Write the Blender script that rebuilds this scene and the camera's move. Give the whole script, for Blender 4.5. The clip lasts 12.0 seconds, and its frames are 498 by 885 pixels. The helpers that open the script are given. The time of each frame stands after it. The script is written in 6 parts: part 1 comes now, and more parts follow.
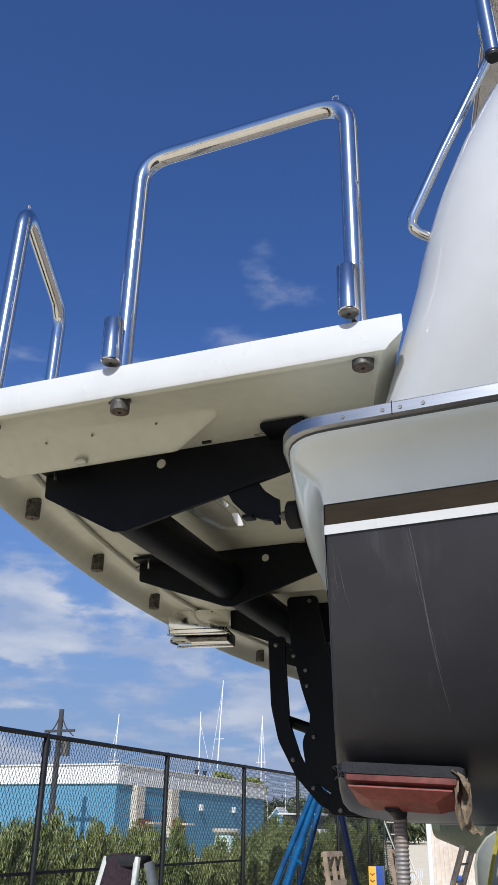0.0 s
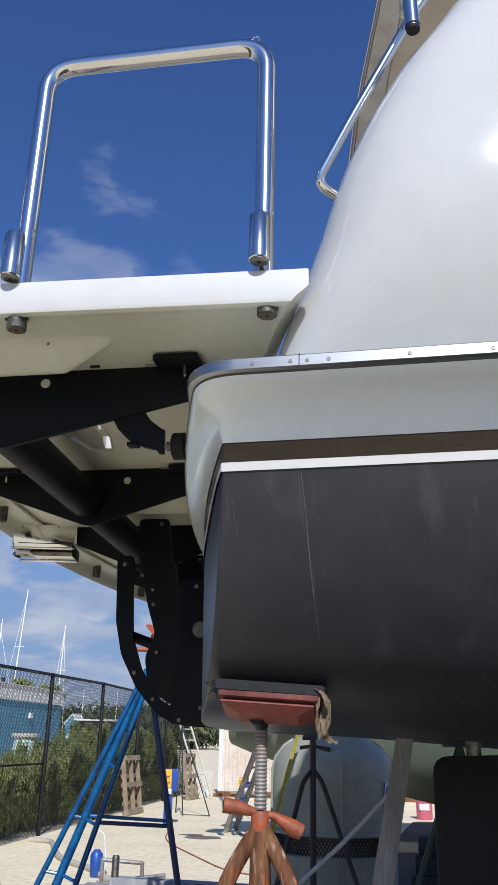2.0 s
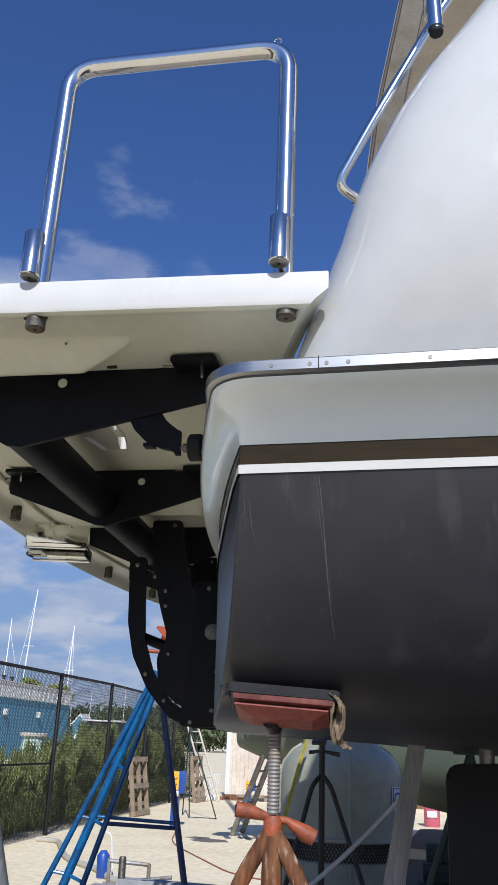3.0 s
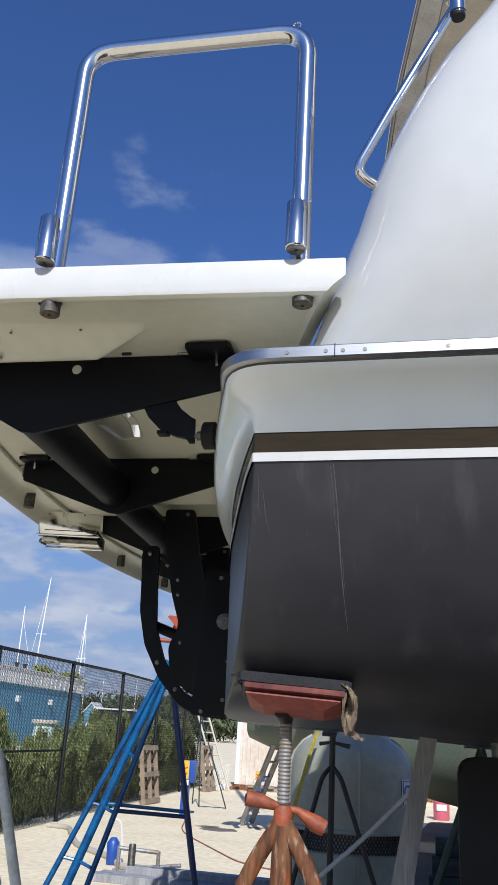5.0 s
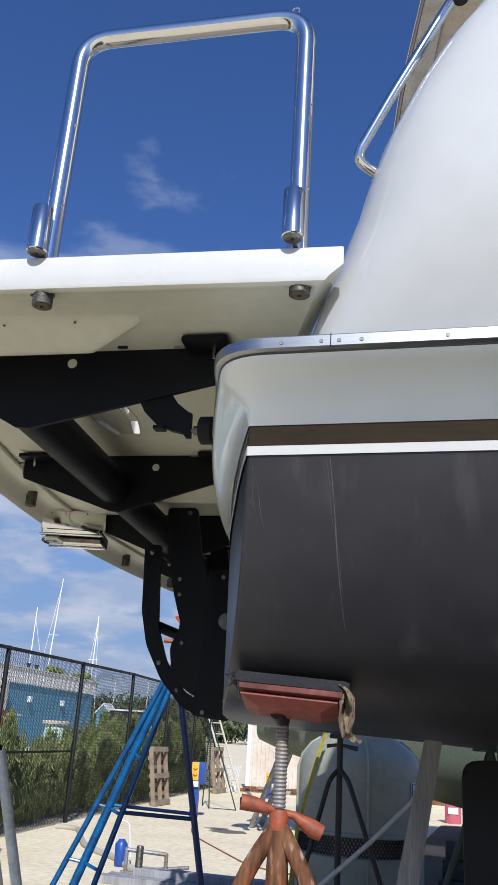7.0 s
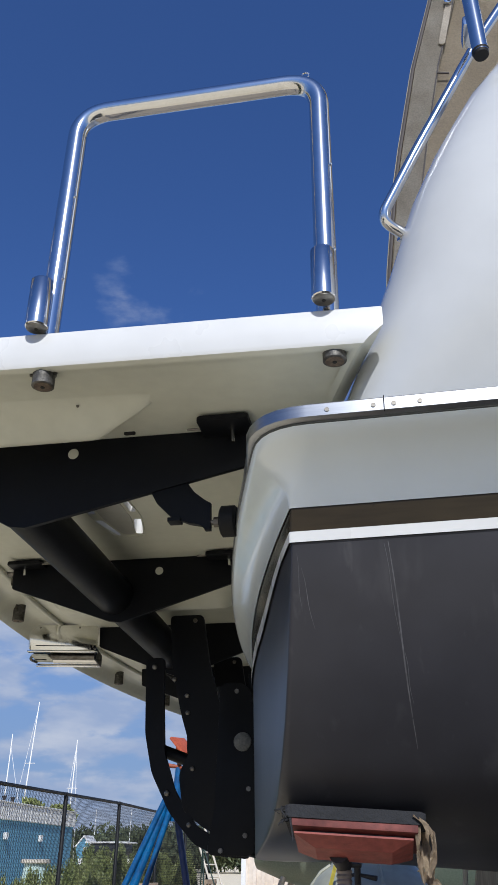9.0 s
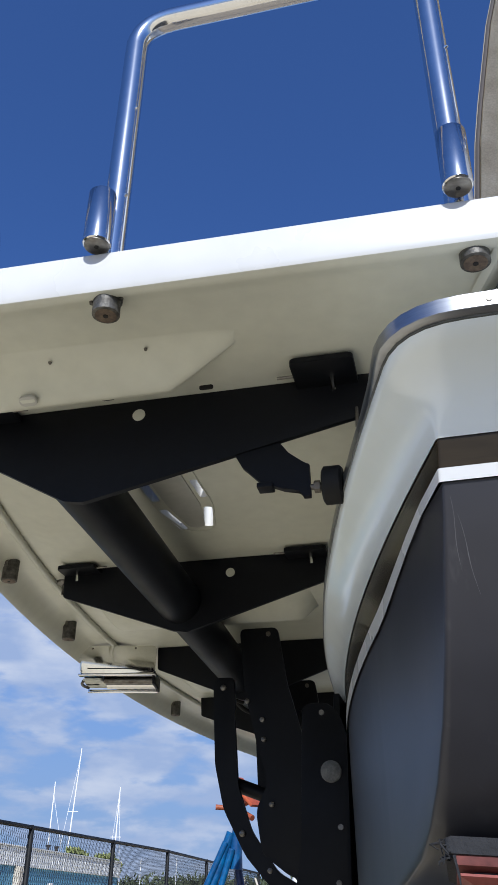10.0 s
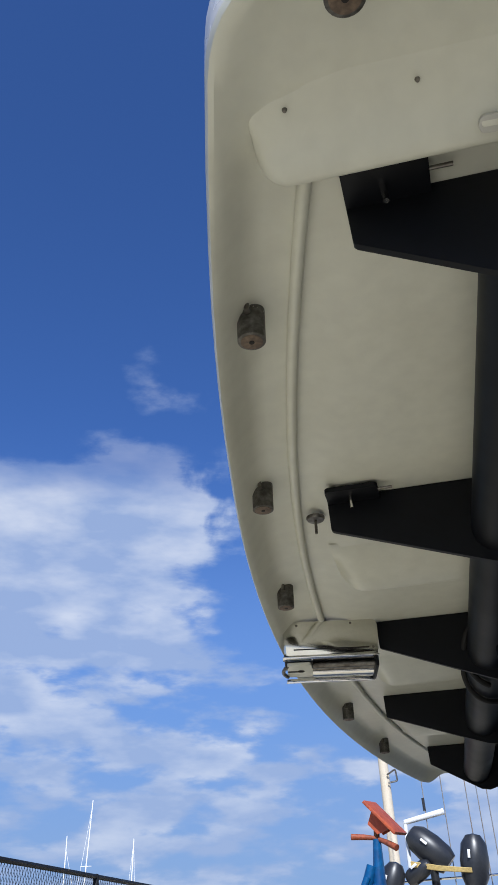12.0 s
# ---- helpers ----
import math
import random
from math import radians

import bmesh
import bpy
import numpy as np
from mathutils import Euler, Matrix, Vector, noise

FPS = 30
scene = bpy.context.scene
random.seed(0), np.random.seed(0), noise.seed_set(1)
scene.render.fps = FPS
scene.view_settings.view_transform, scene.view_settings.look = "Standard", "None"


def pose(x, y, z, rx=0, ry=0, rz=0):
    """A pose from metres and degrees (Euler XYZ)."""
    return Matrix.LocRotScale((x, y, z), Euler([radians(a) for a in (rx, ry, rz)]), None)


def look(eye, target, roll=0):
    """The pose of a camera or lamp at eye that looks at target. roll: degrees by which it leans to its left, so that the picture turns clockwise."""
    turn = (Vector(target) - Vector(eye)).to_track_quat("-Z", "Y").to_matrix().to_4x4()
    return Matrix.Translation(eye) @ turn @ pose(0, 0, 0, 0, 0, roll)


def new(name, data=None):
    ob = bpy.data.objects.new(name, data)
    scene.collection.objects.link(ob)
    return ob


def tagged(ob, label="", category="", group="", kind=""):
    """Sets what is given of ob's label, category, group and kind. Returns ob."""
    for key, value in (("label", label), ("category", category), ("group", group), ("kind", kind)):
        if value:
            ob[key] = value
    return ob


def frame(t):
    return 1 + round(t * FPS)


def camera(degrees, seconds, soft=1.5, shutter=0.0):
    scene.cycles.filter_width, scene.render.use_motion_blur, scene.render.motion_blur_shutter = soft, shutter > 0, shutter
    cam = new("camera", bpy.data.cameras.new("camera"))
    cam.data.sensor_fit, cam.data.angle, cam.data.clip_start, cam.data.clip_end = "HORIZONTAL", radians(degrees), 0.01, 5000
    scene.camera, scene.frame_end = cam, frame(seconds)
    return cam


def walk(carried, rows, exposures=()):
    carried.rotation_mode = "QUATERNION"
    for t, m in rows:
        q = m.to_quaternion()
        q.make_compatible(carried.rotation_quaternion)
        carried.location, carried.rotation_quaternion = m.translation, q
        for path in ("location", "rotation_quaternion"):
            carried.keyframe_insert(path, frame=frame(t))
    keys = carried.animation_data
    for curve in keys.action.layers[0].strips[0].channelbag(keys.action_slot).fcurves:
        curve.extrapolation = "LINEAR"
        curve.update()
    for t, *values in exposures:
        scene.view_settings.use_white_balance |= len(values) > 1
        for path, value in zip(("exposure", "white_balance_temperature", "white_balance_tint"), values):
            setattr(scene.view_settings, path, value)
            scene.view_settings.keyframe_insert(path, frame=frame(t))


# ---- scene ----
cam = camera(32.8, 12.0)
METRES, EYE, TILT, LEAN, TURN = 2.16, 1.4, -1.2, 0.0, 23.1
ROWS = [
    (0.0, 0.0, 0.0, 0.0, -0.62, 25.88, -1.28),
    (0.5, -0.0629, -0.0225, -0.0077, -8.13, 24.43, -1.06),
    (1.0, -0.0814, -0.0325, -0.0049, -12.19, 21.58, -1.62),
    (1.5, -0.0844, -0.0341, -0.0004, -13.45, 20.92, -1.65),
    (2.0, -0.0813, -0.0328, 0.0, -13.68, 20.69, -1.44),
    (2.5, -0.0822, -0.0321, 0.0015, -13.6, 20.82, -1.89),
    (3.0, -0.0867, -0.028, 0.0002, -13.25, 20.88, -2.45),
    (3.5, -0.0863, -0.0263, 0.0007, -12.89, 20.75, -2.74),
    (5.5, -0.0854, -0.0168, -0.0013, -12.69, 20.22, -3.66),
    (6.0, -0.0843, -0.0119, -0.0, -12.75, 20.32, -4.02),
    (6.5, -0.0766, -0.007, 0.0001, -12.53, 20.45, -4.16),
    (8.5, -0.0517, 0.0664, 0.005, -11.45, 22.34, -0.45),
    (9.0, -0.096, 0.1168, 0.0189, -12.45, 27.67, -0.83),
    (9.5, -0.1038, 0.1954, 0.0168, -11.24, 29.98, -0.91),
    (10.0, -0.1162, 0.3079, 0.0236, -9.63, 30.38, -0.86),
    (10.5, -0.1888, 0.4325, 0.0292, -8.78, 31.07, -0.7),
    (11.0, -0.2441, 0.5438, 0.0282, -5.26, 31.48, -1.18),
    (11.5, -0.3009, 0.6264, 0.027, -4.48, 32.61, -1.07),
    (12.0, -0.4042, 0.6931, 0.0247, -8.59, 33.07, 1.2),
]
PATH = [(t, pose(0, 0, EYE, TILT, LEAN, 0) @ pose(0, 0, 0, 0, 0, TURN) @ pose(METRES * x, METRES * y, METRES * z, 90 + pitch, roll, yaw)) for t, x, y, z, yaw, pitch, roll in ROWS]
BETWEEN = [      # between the half seconds: seconds, place, turn
    (0.2, -0.0429, -0.0566, 1.3871, 114.53, -0.7, 18.55),
    (0.7, -0.1315, -0.1316, 1.3949, 111.87, -1.03, 13.0),
    (8.3, -0.0948, 0.0649, 1.4044, 108.86, -0.76, 12.69),
    (8.7, -0.2114, 0.0985, 1.4320, 112.96, -0.11, 11.06),
    (9.2, -0.3305, 0.1956, 1.4309, 117.87, -0.62, 10.94),
    (9.7, -0.4244, 0.4124, 1.4485, 119.14, -0.56, 12.74),
    (10.2, -0.5683, 0.5796, 1.4392, 119.16, -0.81, 13.78),
    (10.7, -0.8170, 0.7576, 1.4638, 119.89, -0.93, 15.16),
    (11.2, -1.0107, 0.9475, 1.4489, 120.57, -1.06, 19.0),
    (11.7, -1.2405, 1.0047, 1.4227, 121.88, -0.05, 17.25),
]
PATH += [(t, pose(*rest)) for t, *rest in BETWEEN]
PATH.sort(key=lambda row: row[0])
walk(cam, PATH, [(0.0, -0.12, 6250, 10), (0.5, -0.18, 6250, 10), (2.0, -0.17, 6250, 10), (6.0, -0.08, 6250, 10), (8.5, -0.08, 6250, 10), (9.0, -0.2, 6150, 10), (9.5, -0.14, 6050, 10), (10.5, 0.06, 5950, 10), (11.5, -0.10, 5850, 10), (12.0, -0.02, 5850, 10)])

# ---- world, sun ----
SUN_EL, SUN_AZ = 40.5, 166.5      # azimuth clockwise from +y, seen from above
world = bpy.data.worlds.new("sky")
scene.world = world
world.use_nodes = True
wn, wl = world.node_tree.nodes, world.node_tree.links
wn.clear()
w_out = wn.new("ShaderNodeOutputWorld")
w_bg = wn.new("ShaderNodeBackground")
w_bg.inputs["Strength"].default_value = 0.10
w_sky = wn.new("ShaderNodeTexSky")
w_sky.sky_type = "NISHITA"
w_sky.sun_disc = False
w_sky.sun_elevation = radians(SUN_EL)
w_sky.sun_rotation = radians(SUN_AZ)
w_sky.air_density, w_sky.dust_density, w_sky.ozone_density = 1.0, 0.7, 2.4
w_tc = wn.new("ShaderNodeTexCoord")
w_sep = wn.new("ShaderNodeSeparateXYZ")
wl.new(w_tc.outputs["Generated"], w_sep.inputs[0])


def w_math(op, a, b=None):
    n = wn.new("ShaderNodeMath")
    n.operation = op
    for i, v in enumerate((a, b)):
        if v is None:
            continue
        if isinstance(v, (int, float)):
            n.inputs[i].default_value = v
        else:
            wl.new(v, n.inputs[i])
    return n.outputs[0]


# clouds: soft cumulus, thick towards the horizon, wisps higher up, clear overhead
w_map = wn.new("ShaderNodeMapping")
w_map.inputs["Location"].default_value, w_map.inputs["Scale"].default_value = (3.1, 0.4, 1.62), (1.0, 1.0, 2.8)
wl.new(w_tc.outputs["Generated"], w_map.inputs[0])
w_noise = wn.new("ShaderNodeTexNoise")
w_noise.inputs["Scale"].default_value = 4.6
w_noise.inputs["Detail"].default_value = 9.0
w_noise.inputs["Roughness"].default_value = 0.56
w_noise.inputs["Distortion"].default_value = 0.15
wl.new(w_map.outputs[0], w_noise.inputs["Vector"])
w_cover = wn.new("ShaderNodeValToRGB")
for k, (at, v) in enumerate(((0.05, 0.60), (0.19, 0.60), (0.285, 0.445), (0.45, 0.42), (0.58, 0.375), (0.72, 0.20))):
    e = w_cover.color_ramp.elements[k] if k < 2 else w_cover.color_ramp.elements.new(at)
    e.position, e.color = at, (v, v, v, 1)
wl.new(w_sep.outputs[2], w_cover.inputs["Fac"])
w_dot = wn.new("ShaderNodeVectorMath")      # one large bank of cloud to the north-west
w_dot.operation = "DOT_PRODUCT"
w_dot.inputs[1].default_value = (-0.41, 0.825, 0.388)
wl.new(w_tc.outputs["Generated"], w_dot.inputs[0])
w_bank = wn.new("ShaderNodeMapRange")
w_bank.interpolation_type = "SMOOTHSTEP"
w_bank.inputs["From Min"].default_value, w_bank.inputs["From Max"].default_value = 0.978, 0.998
w_bank.inputs["To Max"].default_value = 0.33
wl.new(w_dot.outputs["Value"], w_bank.inputs["Value"])
w_dot2 = wn.new("ShaderNodeVectorMath")      # a field of small wisps above it
w_dot2.operation = "DOT_PRODUCT"
w_dot2.inputs[1].default_value = (-0.24, 0.807, 0.54)
wl.new(w_tc.outputs["Generated"], w_dot2.inputs[0])
w_wisp = wn.new("ShaderNodeMapRange")
w_wisp.interpolation_type = "SMOOTHSTEP"
w_wisp.inputs["From Min"].default_value, w_wisp.inputs["From Max"].default_value = 0.976, 1.0
w_wisp.inputs["To Max"].default_value = 0.25
wl.new(w_dot2.outputs["Value"], w_wisp.inputs["Value"])
w_curl = wn.new("ShaderNodeTexNoise")
w_curl.inputs["Scale"].default_value, w_curl.inputs["Detail"].default_value, w_curl.inputs["Distortion"].default_value = 8.5, 7.0, 0.3
wl.new(w_tc.outputs["Generated"], w_curl.inputs["Vector"])
w_cm = wn.new("ShaderNodeMapRange")
w_cm.inputs["From Min"].default_value, w_cm.inputs["From Max"].default_value = 0.42, 0.66
wl.new(w_curl.outputs[0], w_cm.inputs["Value"])
w_field = w_math("MULTIPLY", w_wisp.outputs[0], w_cm.outputs[0])
w_puff = wn.new("ShaderNodeTexNoise")      # small separate puffs low in the sky
w_puff.inputs["Scale"].default_value, w_puff.inputs["Detail"].default_value = 11.0, 5.0
wl.new(w_map.outputs[0], w_puff.inputs["Vector"])
w_pf = wn.new("ShaderNodeMapRange")
w_pf.inputs["From Min"].default_value, w_pf.inputs["From Max"].default_value = 0.20, 0.42
w_pf.inputs["To Min"].default_value, w_pf.inputs["To Max"].default_value = 0.85, 0.45
wl.new(w_sep.outputs[2], w_pf.inputs["Value"])
w_small = w_math("MULTIPLY", w_math("SUBTRACT", w_puff.outputs[0], 0.5), w_pf.outputs[0])
w_sum = w_math("ADD", w_math("ADD", w_math("ADD", w_noise.outputs[0], w_small), w_math("SUBTRACT", w_cover.outputs[0], 0.5)), w_math("ADD", w_bank.outputs[0], w_field))
w_ramp = wn.new("ShaderNodeMapRange")
w_ramp.interpolation_type = "SMOOTHSTEP"
w_ramp.inputs["From Min"].default_value = 0.50
w_ramp.inputs["From Max"].default_value = 0.68
wl.new(w_sum, w_ramp.inputs["Value"])
w_tint = wn.new("ShaderNodeMixRGB")
w_tint.blend_type = "MULTIPLY"
w_tint.inputs["Fac"].default_value = 1.0
w_tint.inputs["Color2"].default_value = (0.62, 0.87, 1.36, 1)
w_low = wn.new("ShaderNodeMapRange")
w_low.interpolation_type = "SMOOTHSTEP"
w_low.inputs["From Max"].default_value = 0.36
w_low.inputs["To Min"].default_value, w_low.inputs["To Max"].default_value = 0.60, 1.0
wl.new(w_sep.outputs[2], w_low.inputs["Value"])
w_dim = wn.new("ShaderNodeMixRGB")
w_dim.blend_type = "MULTIPLY"
w_dim.inputs["Fac"].default_value = 1.0
wl.new(w_sky.outputs[0], w_dim.inputs["Color1"]), wl.new(w_low.outputs[0], w_dim.inputs["Color2"])
wl.new(w_dim.outputs[0], w_tint.inputs["Color1"])
w_mix = wn.new("ShaderNodeMixRGB")
w_body = wn.new("ShaderNodeMixRGB")      # thin cloud lavender, thick cloud white
w_body.inputs["Color1"].default_value, w_body.inputs["Color2"].default_value = (3.7, 4.6, 6.6, 1), (7.7, 7.8, 8.2, 1)
w_fold = wn.new("ShaderNodeTexNoise")      # grey folds inside the thick parts
w_fold.inputs["Scale"].default_value, w_fold.inputs["Detail"].default_value = 9.0, 6.0
wl.new(w_map.outputs[0], w_fold.inputs["Vector"])
w_ff = wn.new("ShaderNodeMapRange")
w_ff.inputs["From Min"].default_value, w_ff.inputs["From Max"].default_value = 0.42, 0.72
wl.new(w_fold.outputs[0], w_ff.inputs["Value"])
wl.new(w_math("MULTIPLY", w_ramp.outputs[0], w_ff.outputs[0]), w_body.inputs["Fac"]), wl.new(w_body.outputs[0], w_mix.inputs["Color2"])
w_thin = wn.new("ShaderNodeMapRange")      # higher cloud is only thin wisps
w_thin.interpolation_type = "SMOOTHSTEP"
w_thin.inputs["From Min"].default_value, w_thin.inputs["From Max"].default_value = 0.455, 0.51
w_thin.inputs["To Min"].default_value, w_thin.inputs["To Max"].default_value = 0.88, 0.26
wl.new(w_sep.outputs[2], w_thin.inputs["Value"])
wl.new(w_math("MULTIPLY", w_ramp.outputs[0], w_thin.outputs[0]), w_mix.inputs["Fac"])
w_far = wn.new("ShaderNodeMapRange")      # pale lavender distance under the clouds
w_far.interpolation_type = "SMOOTHSTEP"
w_far.inputs["From Min"].default_value, w_far.inputs["From Max"].default_value = 0.05, 0.55
w_far.inputs["To Min"].default_value, w_far.inputs["To Max"].default_value = 0.72, 0.0
wl.new(w_sep.outputs[2], w_far.inputs["Value"])
w_haze = wn.new("ShaderNodeMixRGB")
w_haze.inputs["Color2"].default_value = (2.55, 3.95, 6.5, 1)
wl.new(w_far.outputs[0], w_haze.inputs["Fac"]), wl.new(w_tint.outputs[0], w_haze.inputs["Color1"])
wl.new(w_haze.outputs[0], w_mix.inputs["Color1"])
w_veil = wn.new("ShaderNodeMixRGB")      # the lowest clouds fade into the distance
w_veil.inputs["Color2"].default_value = (4.1, 4.9, 6.6, 1)
w_vf = wn.new("ShaderNodeMapRange")
w_vf.inputs["From Max"].default_value, w_vf.inputs["To Min"].default_value, w_vf.inputs["To Max"].default_value = 0.24, 0.34, 0.0
wl.new(w_sep.outputs[2], w_vf.inputs["Value"]), wl.new(w_vf.outputs[0], w_veil.inputs["Fac"])
wl.new(w_mix.outputs[0], w_veil.inputs["Color1"])
wl.new(w_veil.outputs[0], w_bg.inputs["Color"])
wl.new(w_bg.outputs[0], w_out.inputs["Surface"])

sun_data = bpy.data.lights.new("sun", "SUN")
sun_data.energy, sun_data.angle, sun_data.color = 5.0, radians(0.53), (1.0, 0.965, 0.91)
sun = new("sun", sun_data)
sun_from = Vector((math.sin(radians(SUN_AZ)) * math.cos(radians(SUN_EL)), math.cos(radians(SUN_AZ)) * math.cos(radians(SUN_EL)), math.sin(radians(SUN_EL))))
sun.matrix_world = look(sun_from * 60, (0, 0, 0))


# ---- materials ----
def mat(name, color, rough=0.5, metal=0.0, var=0.12, scale=3.0, fine=40.0, bump=0.0, bump_scale=80.0, coat=0.0, tint=None, random_obj=0.0, aniso=None, spec=0.5):
    """A principled surface with large stains, fine grain and a bump."""
    m = bpy.data.materials.new(name)
    m.use_nodes = True
    n, l = m.node_tree.nodes, m.node_tree.links
    p = n["Principled BSDF"]
    tc = n.new("ShaderNodeTexCoord")
    mp = n.new("ShaderNodeMapping")
    if aniso:
        mp.inputs["Scale"].default_value = aniso
    l.new(tc.outputs["Object"], mp.inputs[0])
    big = n.new("ShaderNodeTexNoise")
    big.inputs["Scale"].default_value, big.inputs["Detail"].default_value = scale, 5
    small = n.new("ShaderNodeTexNoise")
    small.inputs["Scale"].default_value, small.inputs["Detail"].default_value = fine, 3
    l.new(mp.outputs[0], big.inputs["Vector"]), l.new(mp.outputs[0], small.inputs["Vector"])
    r1 = n.new("ShaderNodeMapRange")
    r1.inputs["From Min"].default_value, r1.inputs["From Max"].default_value = 0.3, 0.7
    l.new(big.outputs[0], r1.inputs["Value"])
    r2 = n.new("ShaderNodeMapRange")
    r2.inputs["From Min"].default_value, r2.inputs["From Max"].default_value = 0.3, 0.7
    r2.inputs["To Min"].default_value, r2.inputs["To Max"].default_value = 1 - var * 0.6, 1 + var * 0.4
    l.new(small.outputs[0], r2.inputs["Value"])
    mx = n.new("ShaderNodeMixRGB")
    c2 = tint or tuple(c * (1 - var) for c in color)
    mx.inputs["Color1"].default_value, mx.inputs["Color2"].default_value = (*color, 1), (*c2, 1)
    l.new(r1.outputs[0], mx.inputs["Fac"])
    mu = n.new("ShaderNodeMixRGB")
    mu.blend_type, mu.inputs["Fac"].default_value = "MULTIPLY", 1.0
    l.new(mx.outputs[0], mu.inputs["Color1"]), l.new(r2.outputs[0], mu.inputs["Color2"])
    last = mu.outputs[0]
    if random_obj:
        oi = n.new("ShaderNodeObjectInfo")
        rr = n.new("ShaderNodeMapRange")
        rr.inputs["To Min"].default_value, rr.inputs["To Max"].default_value = 1 - random_obj, 1 + random_obj
        l.new(oi.outputs["Random"], rr.inputs["Value"])
        m2 = n.new("ShaderNodeMixRGB")
        m2.blend_type, m2.inputs["Fac"].default_value = "MULTIPLY", 1.0
        l.new(last, m2.inputs["Color1"]), l.new(rr.outputs[0], m2.inputs["Color2"])
        last = m2.outputs[0]
    l.new(last, p.inputs["Base Color"])
    rg = n.new("ShaderNodeMapRange")
    rg.inputs["To Min"].default_value, rg.inputs["To Max"].default_value = max(0.0, rough - 0.25 * rough), min(1.0, rough + 0.25 * rough)
    l.new(big.outputs[0], rg.inputs["Value"])
    l.new(rg.outputs[0], p.inputs["Roughness"])
    p.inputs["Metallic"].default_value = metal
    p.inputs["Specular IOR Level"].default_value = spec
    p.inputs["Coat Weight"].default_value = coat
    p.inputs["Coat Roughness"].default_value = 0.06
    if bump:
        bn = n.new("ShaderNodeTexNoise")
        bn.inputs["Scale"].default_value, bn.inputs["Detail"].default_value = bump_scale, 4
        l.new(mp.outputs[0], bn.inputs["Vector"])
        bp = n.new("ShaderNodeBump")
        bp.inputs["Strength"].default_value, bp.inputs["Distance"].default_value = bump, 0.004
        l.new(bn.outputs[0], bp.inputs["Height"])
        l.new(bp.outputs[0], p.inputs["Normal"])
    return m


GELCOAT = mat("white_gelcoat", (0.79, 0.845, 0.85), 0.22, var=0.04, scale=1.5, fine=12, coat=0.5)
RIM = mat("white_rim_gelcoat", (0.62, 0.62, 0.60), 0.28, var=0.05, scale=3, fine=14, coat=0.15)
CREAM = mat("gelcoat_bounce_cream", (0.572, 0.575, 0.487), 0.36, var=0.08, scale=2.6, fine=25, bump=0.02, bump_scale=14, tint=(0.522, 0.52, 0.43))
DECK_TAN = mat("tan_nonskid_deck", (0.36, 0.31, 0.235), 0.7, var=0.15, scale=3, fine=150, bump=0.4, bump_scale=260)
HEM = mat("greyed_canvas_hem", (0.32, 0.29, 0.235), 0.8, var=0.3, scale=9, fine=150, bump=0.15, bump_scale=300, tint=(0.24, 0.21, 0.165))
BULWARK = mat("pale_grey_white_gelcoat", (0.525, 0.535, 0.532), 0.11, var=0.05, scale=1.5, fine=12, coat=0.0, spec=0.35)
HULL_PAINT = mat("charcoal_bottom_paint", (0.033, 0.0325, 0.038), 0.36, spec=0.30, var=0.25, scale=1.2, fine=9, bump=0.02, bump_scale=25, tint=(0.030, 0.0295, 0.033))
BROWN = mat("brown_stripe", (0.034, 0.025, 0.013), 0.22, var=0.3, scale=4, fine=30, spec=0.26, aniso=(0.4, 1, 4))
STEEL = mat("polished_stainless", (0.72, 0.71, 0.69), 0.13, 1.0, var=0.06, scale=6, fine=60)
MIRROR = mat("mirror_stainless", (0.70, 0.69, 0.63), 0.10, 1.0, var=0.06, scale=8, fine=80)
STEEL_DULL = mat("dull_stainless", (0.25, 0.24, 0.215), 0.45, 0.85, var=0.45, scale=34, fine=110, tint=(0.105, 0.093, 0.078))
CAP_GREY = mat("scratched_grey_plastic", (0.16, 0.165, 0.165), 0.8, var=0.45, scale=40, fine=140, bump=0.8, bump_scale=90, tint=(0.09, 0.095, 0.095))
SOCKET_BODY = mat("weathered_socket_steel", (0.15, 0.145, 0.13), 0.55, 0.55, var=0.6, scale=50, fine=140, bump=0.4, bump_scale=120, tint=(0.055, 0.05, 0.042))
SOCKET_FACE = mat("worn_bronze_face", (0.17, 0.125, 0.085), 0.6, 0.4, var=0.5, scale=60, fine=160, tint=(0.09, 0.065, 0.05))
GASKET = mat("grey_sealant", (0.13, 0.14, 0.14), 0.7, var=0.3)
ORANGE_PAD = mat("bright_orange_paint", (0.52, 0.105, 0.035), 0.55, var=0.35, scale=14, fine=60, bump=0.2, tint=(0.36, 0.07, 0.03))
ALUMINIUM = mat("rub_rail_aluminium", (0.34, 0.35, 0.365), 0.36, 1.0, var=0.14, scale=5, fine=60, aniso=(0.3, 1, 6))
BLACK_COAT = mat("black_powder_coat", (0.0052, 0.006, 0.0082), 0.5, spec=0.17, var=0.25, scale=5, fine=60, bump=0.03, bump_scale=200)
RUBBER = mat("black_rubber", (0.010, 0.010, 0.010), 0.7, spec=0.3, var=0.2, bump=0.2)
TAN = mat("tan_canvas", (0.33, 0.27, 0.185), 0.75, var=0.25, scale=3.5, fine=120, bump=0.15, bump_scale=300)
DARK_TRIM = mat("dark_piping", (0.06, 0.05, 0.045), 0.6)
ORANGE = mat("worn_orange_paint", (0.37, 0.085, 0.03), 0.6, var=0.5, scale=14, fine=60, bump=0.3, tint=(0.22, 0.06, 0.03))
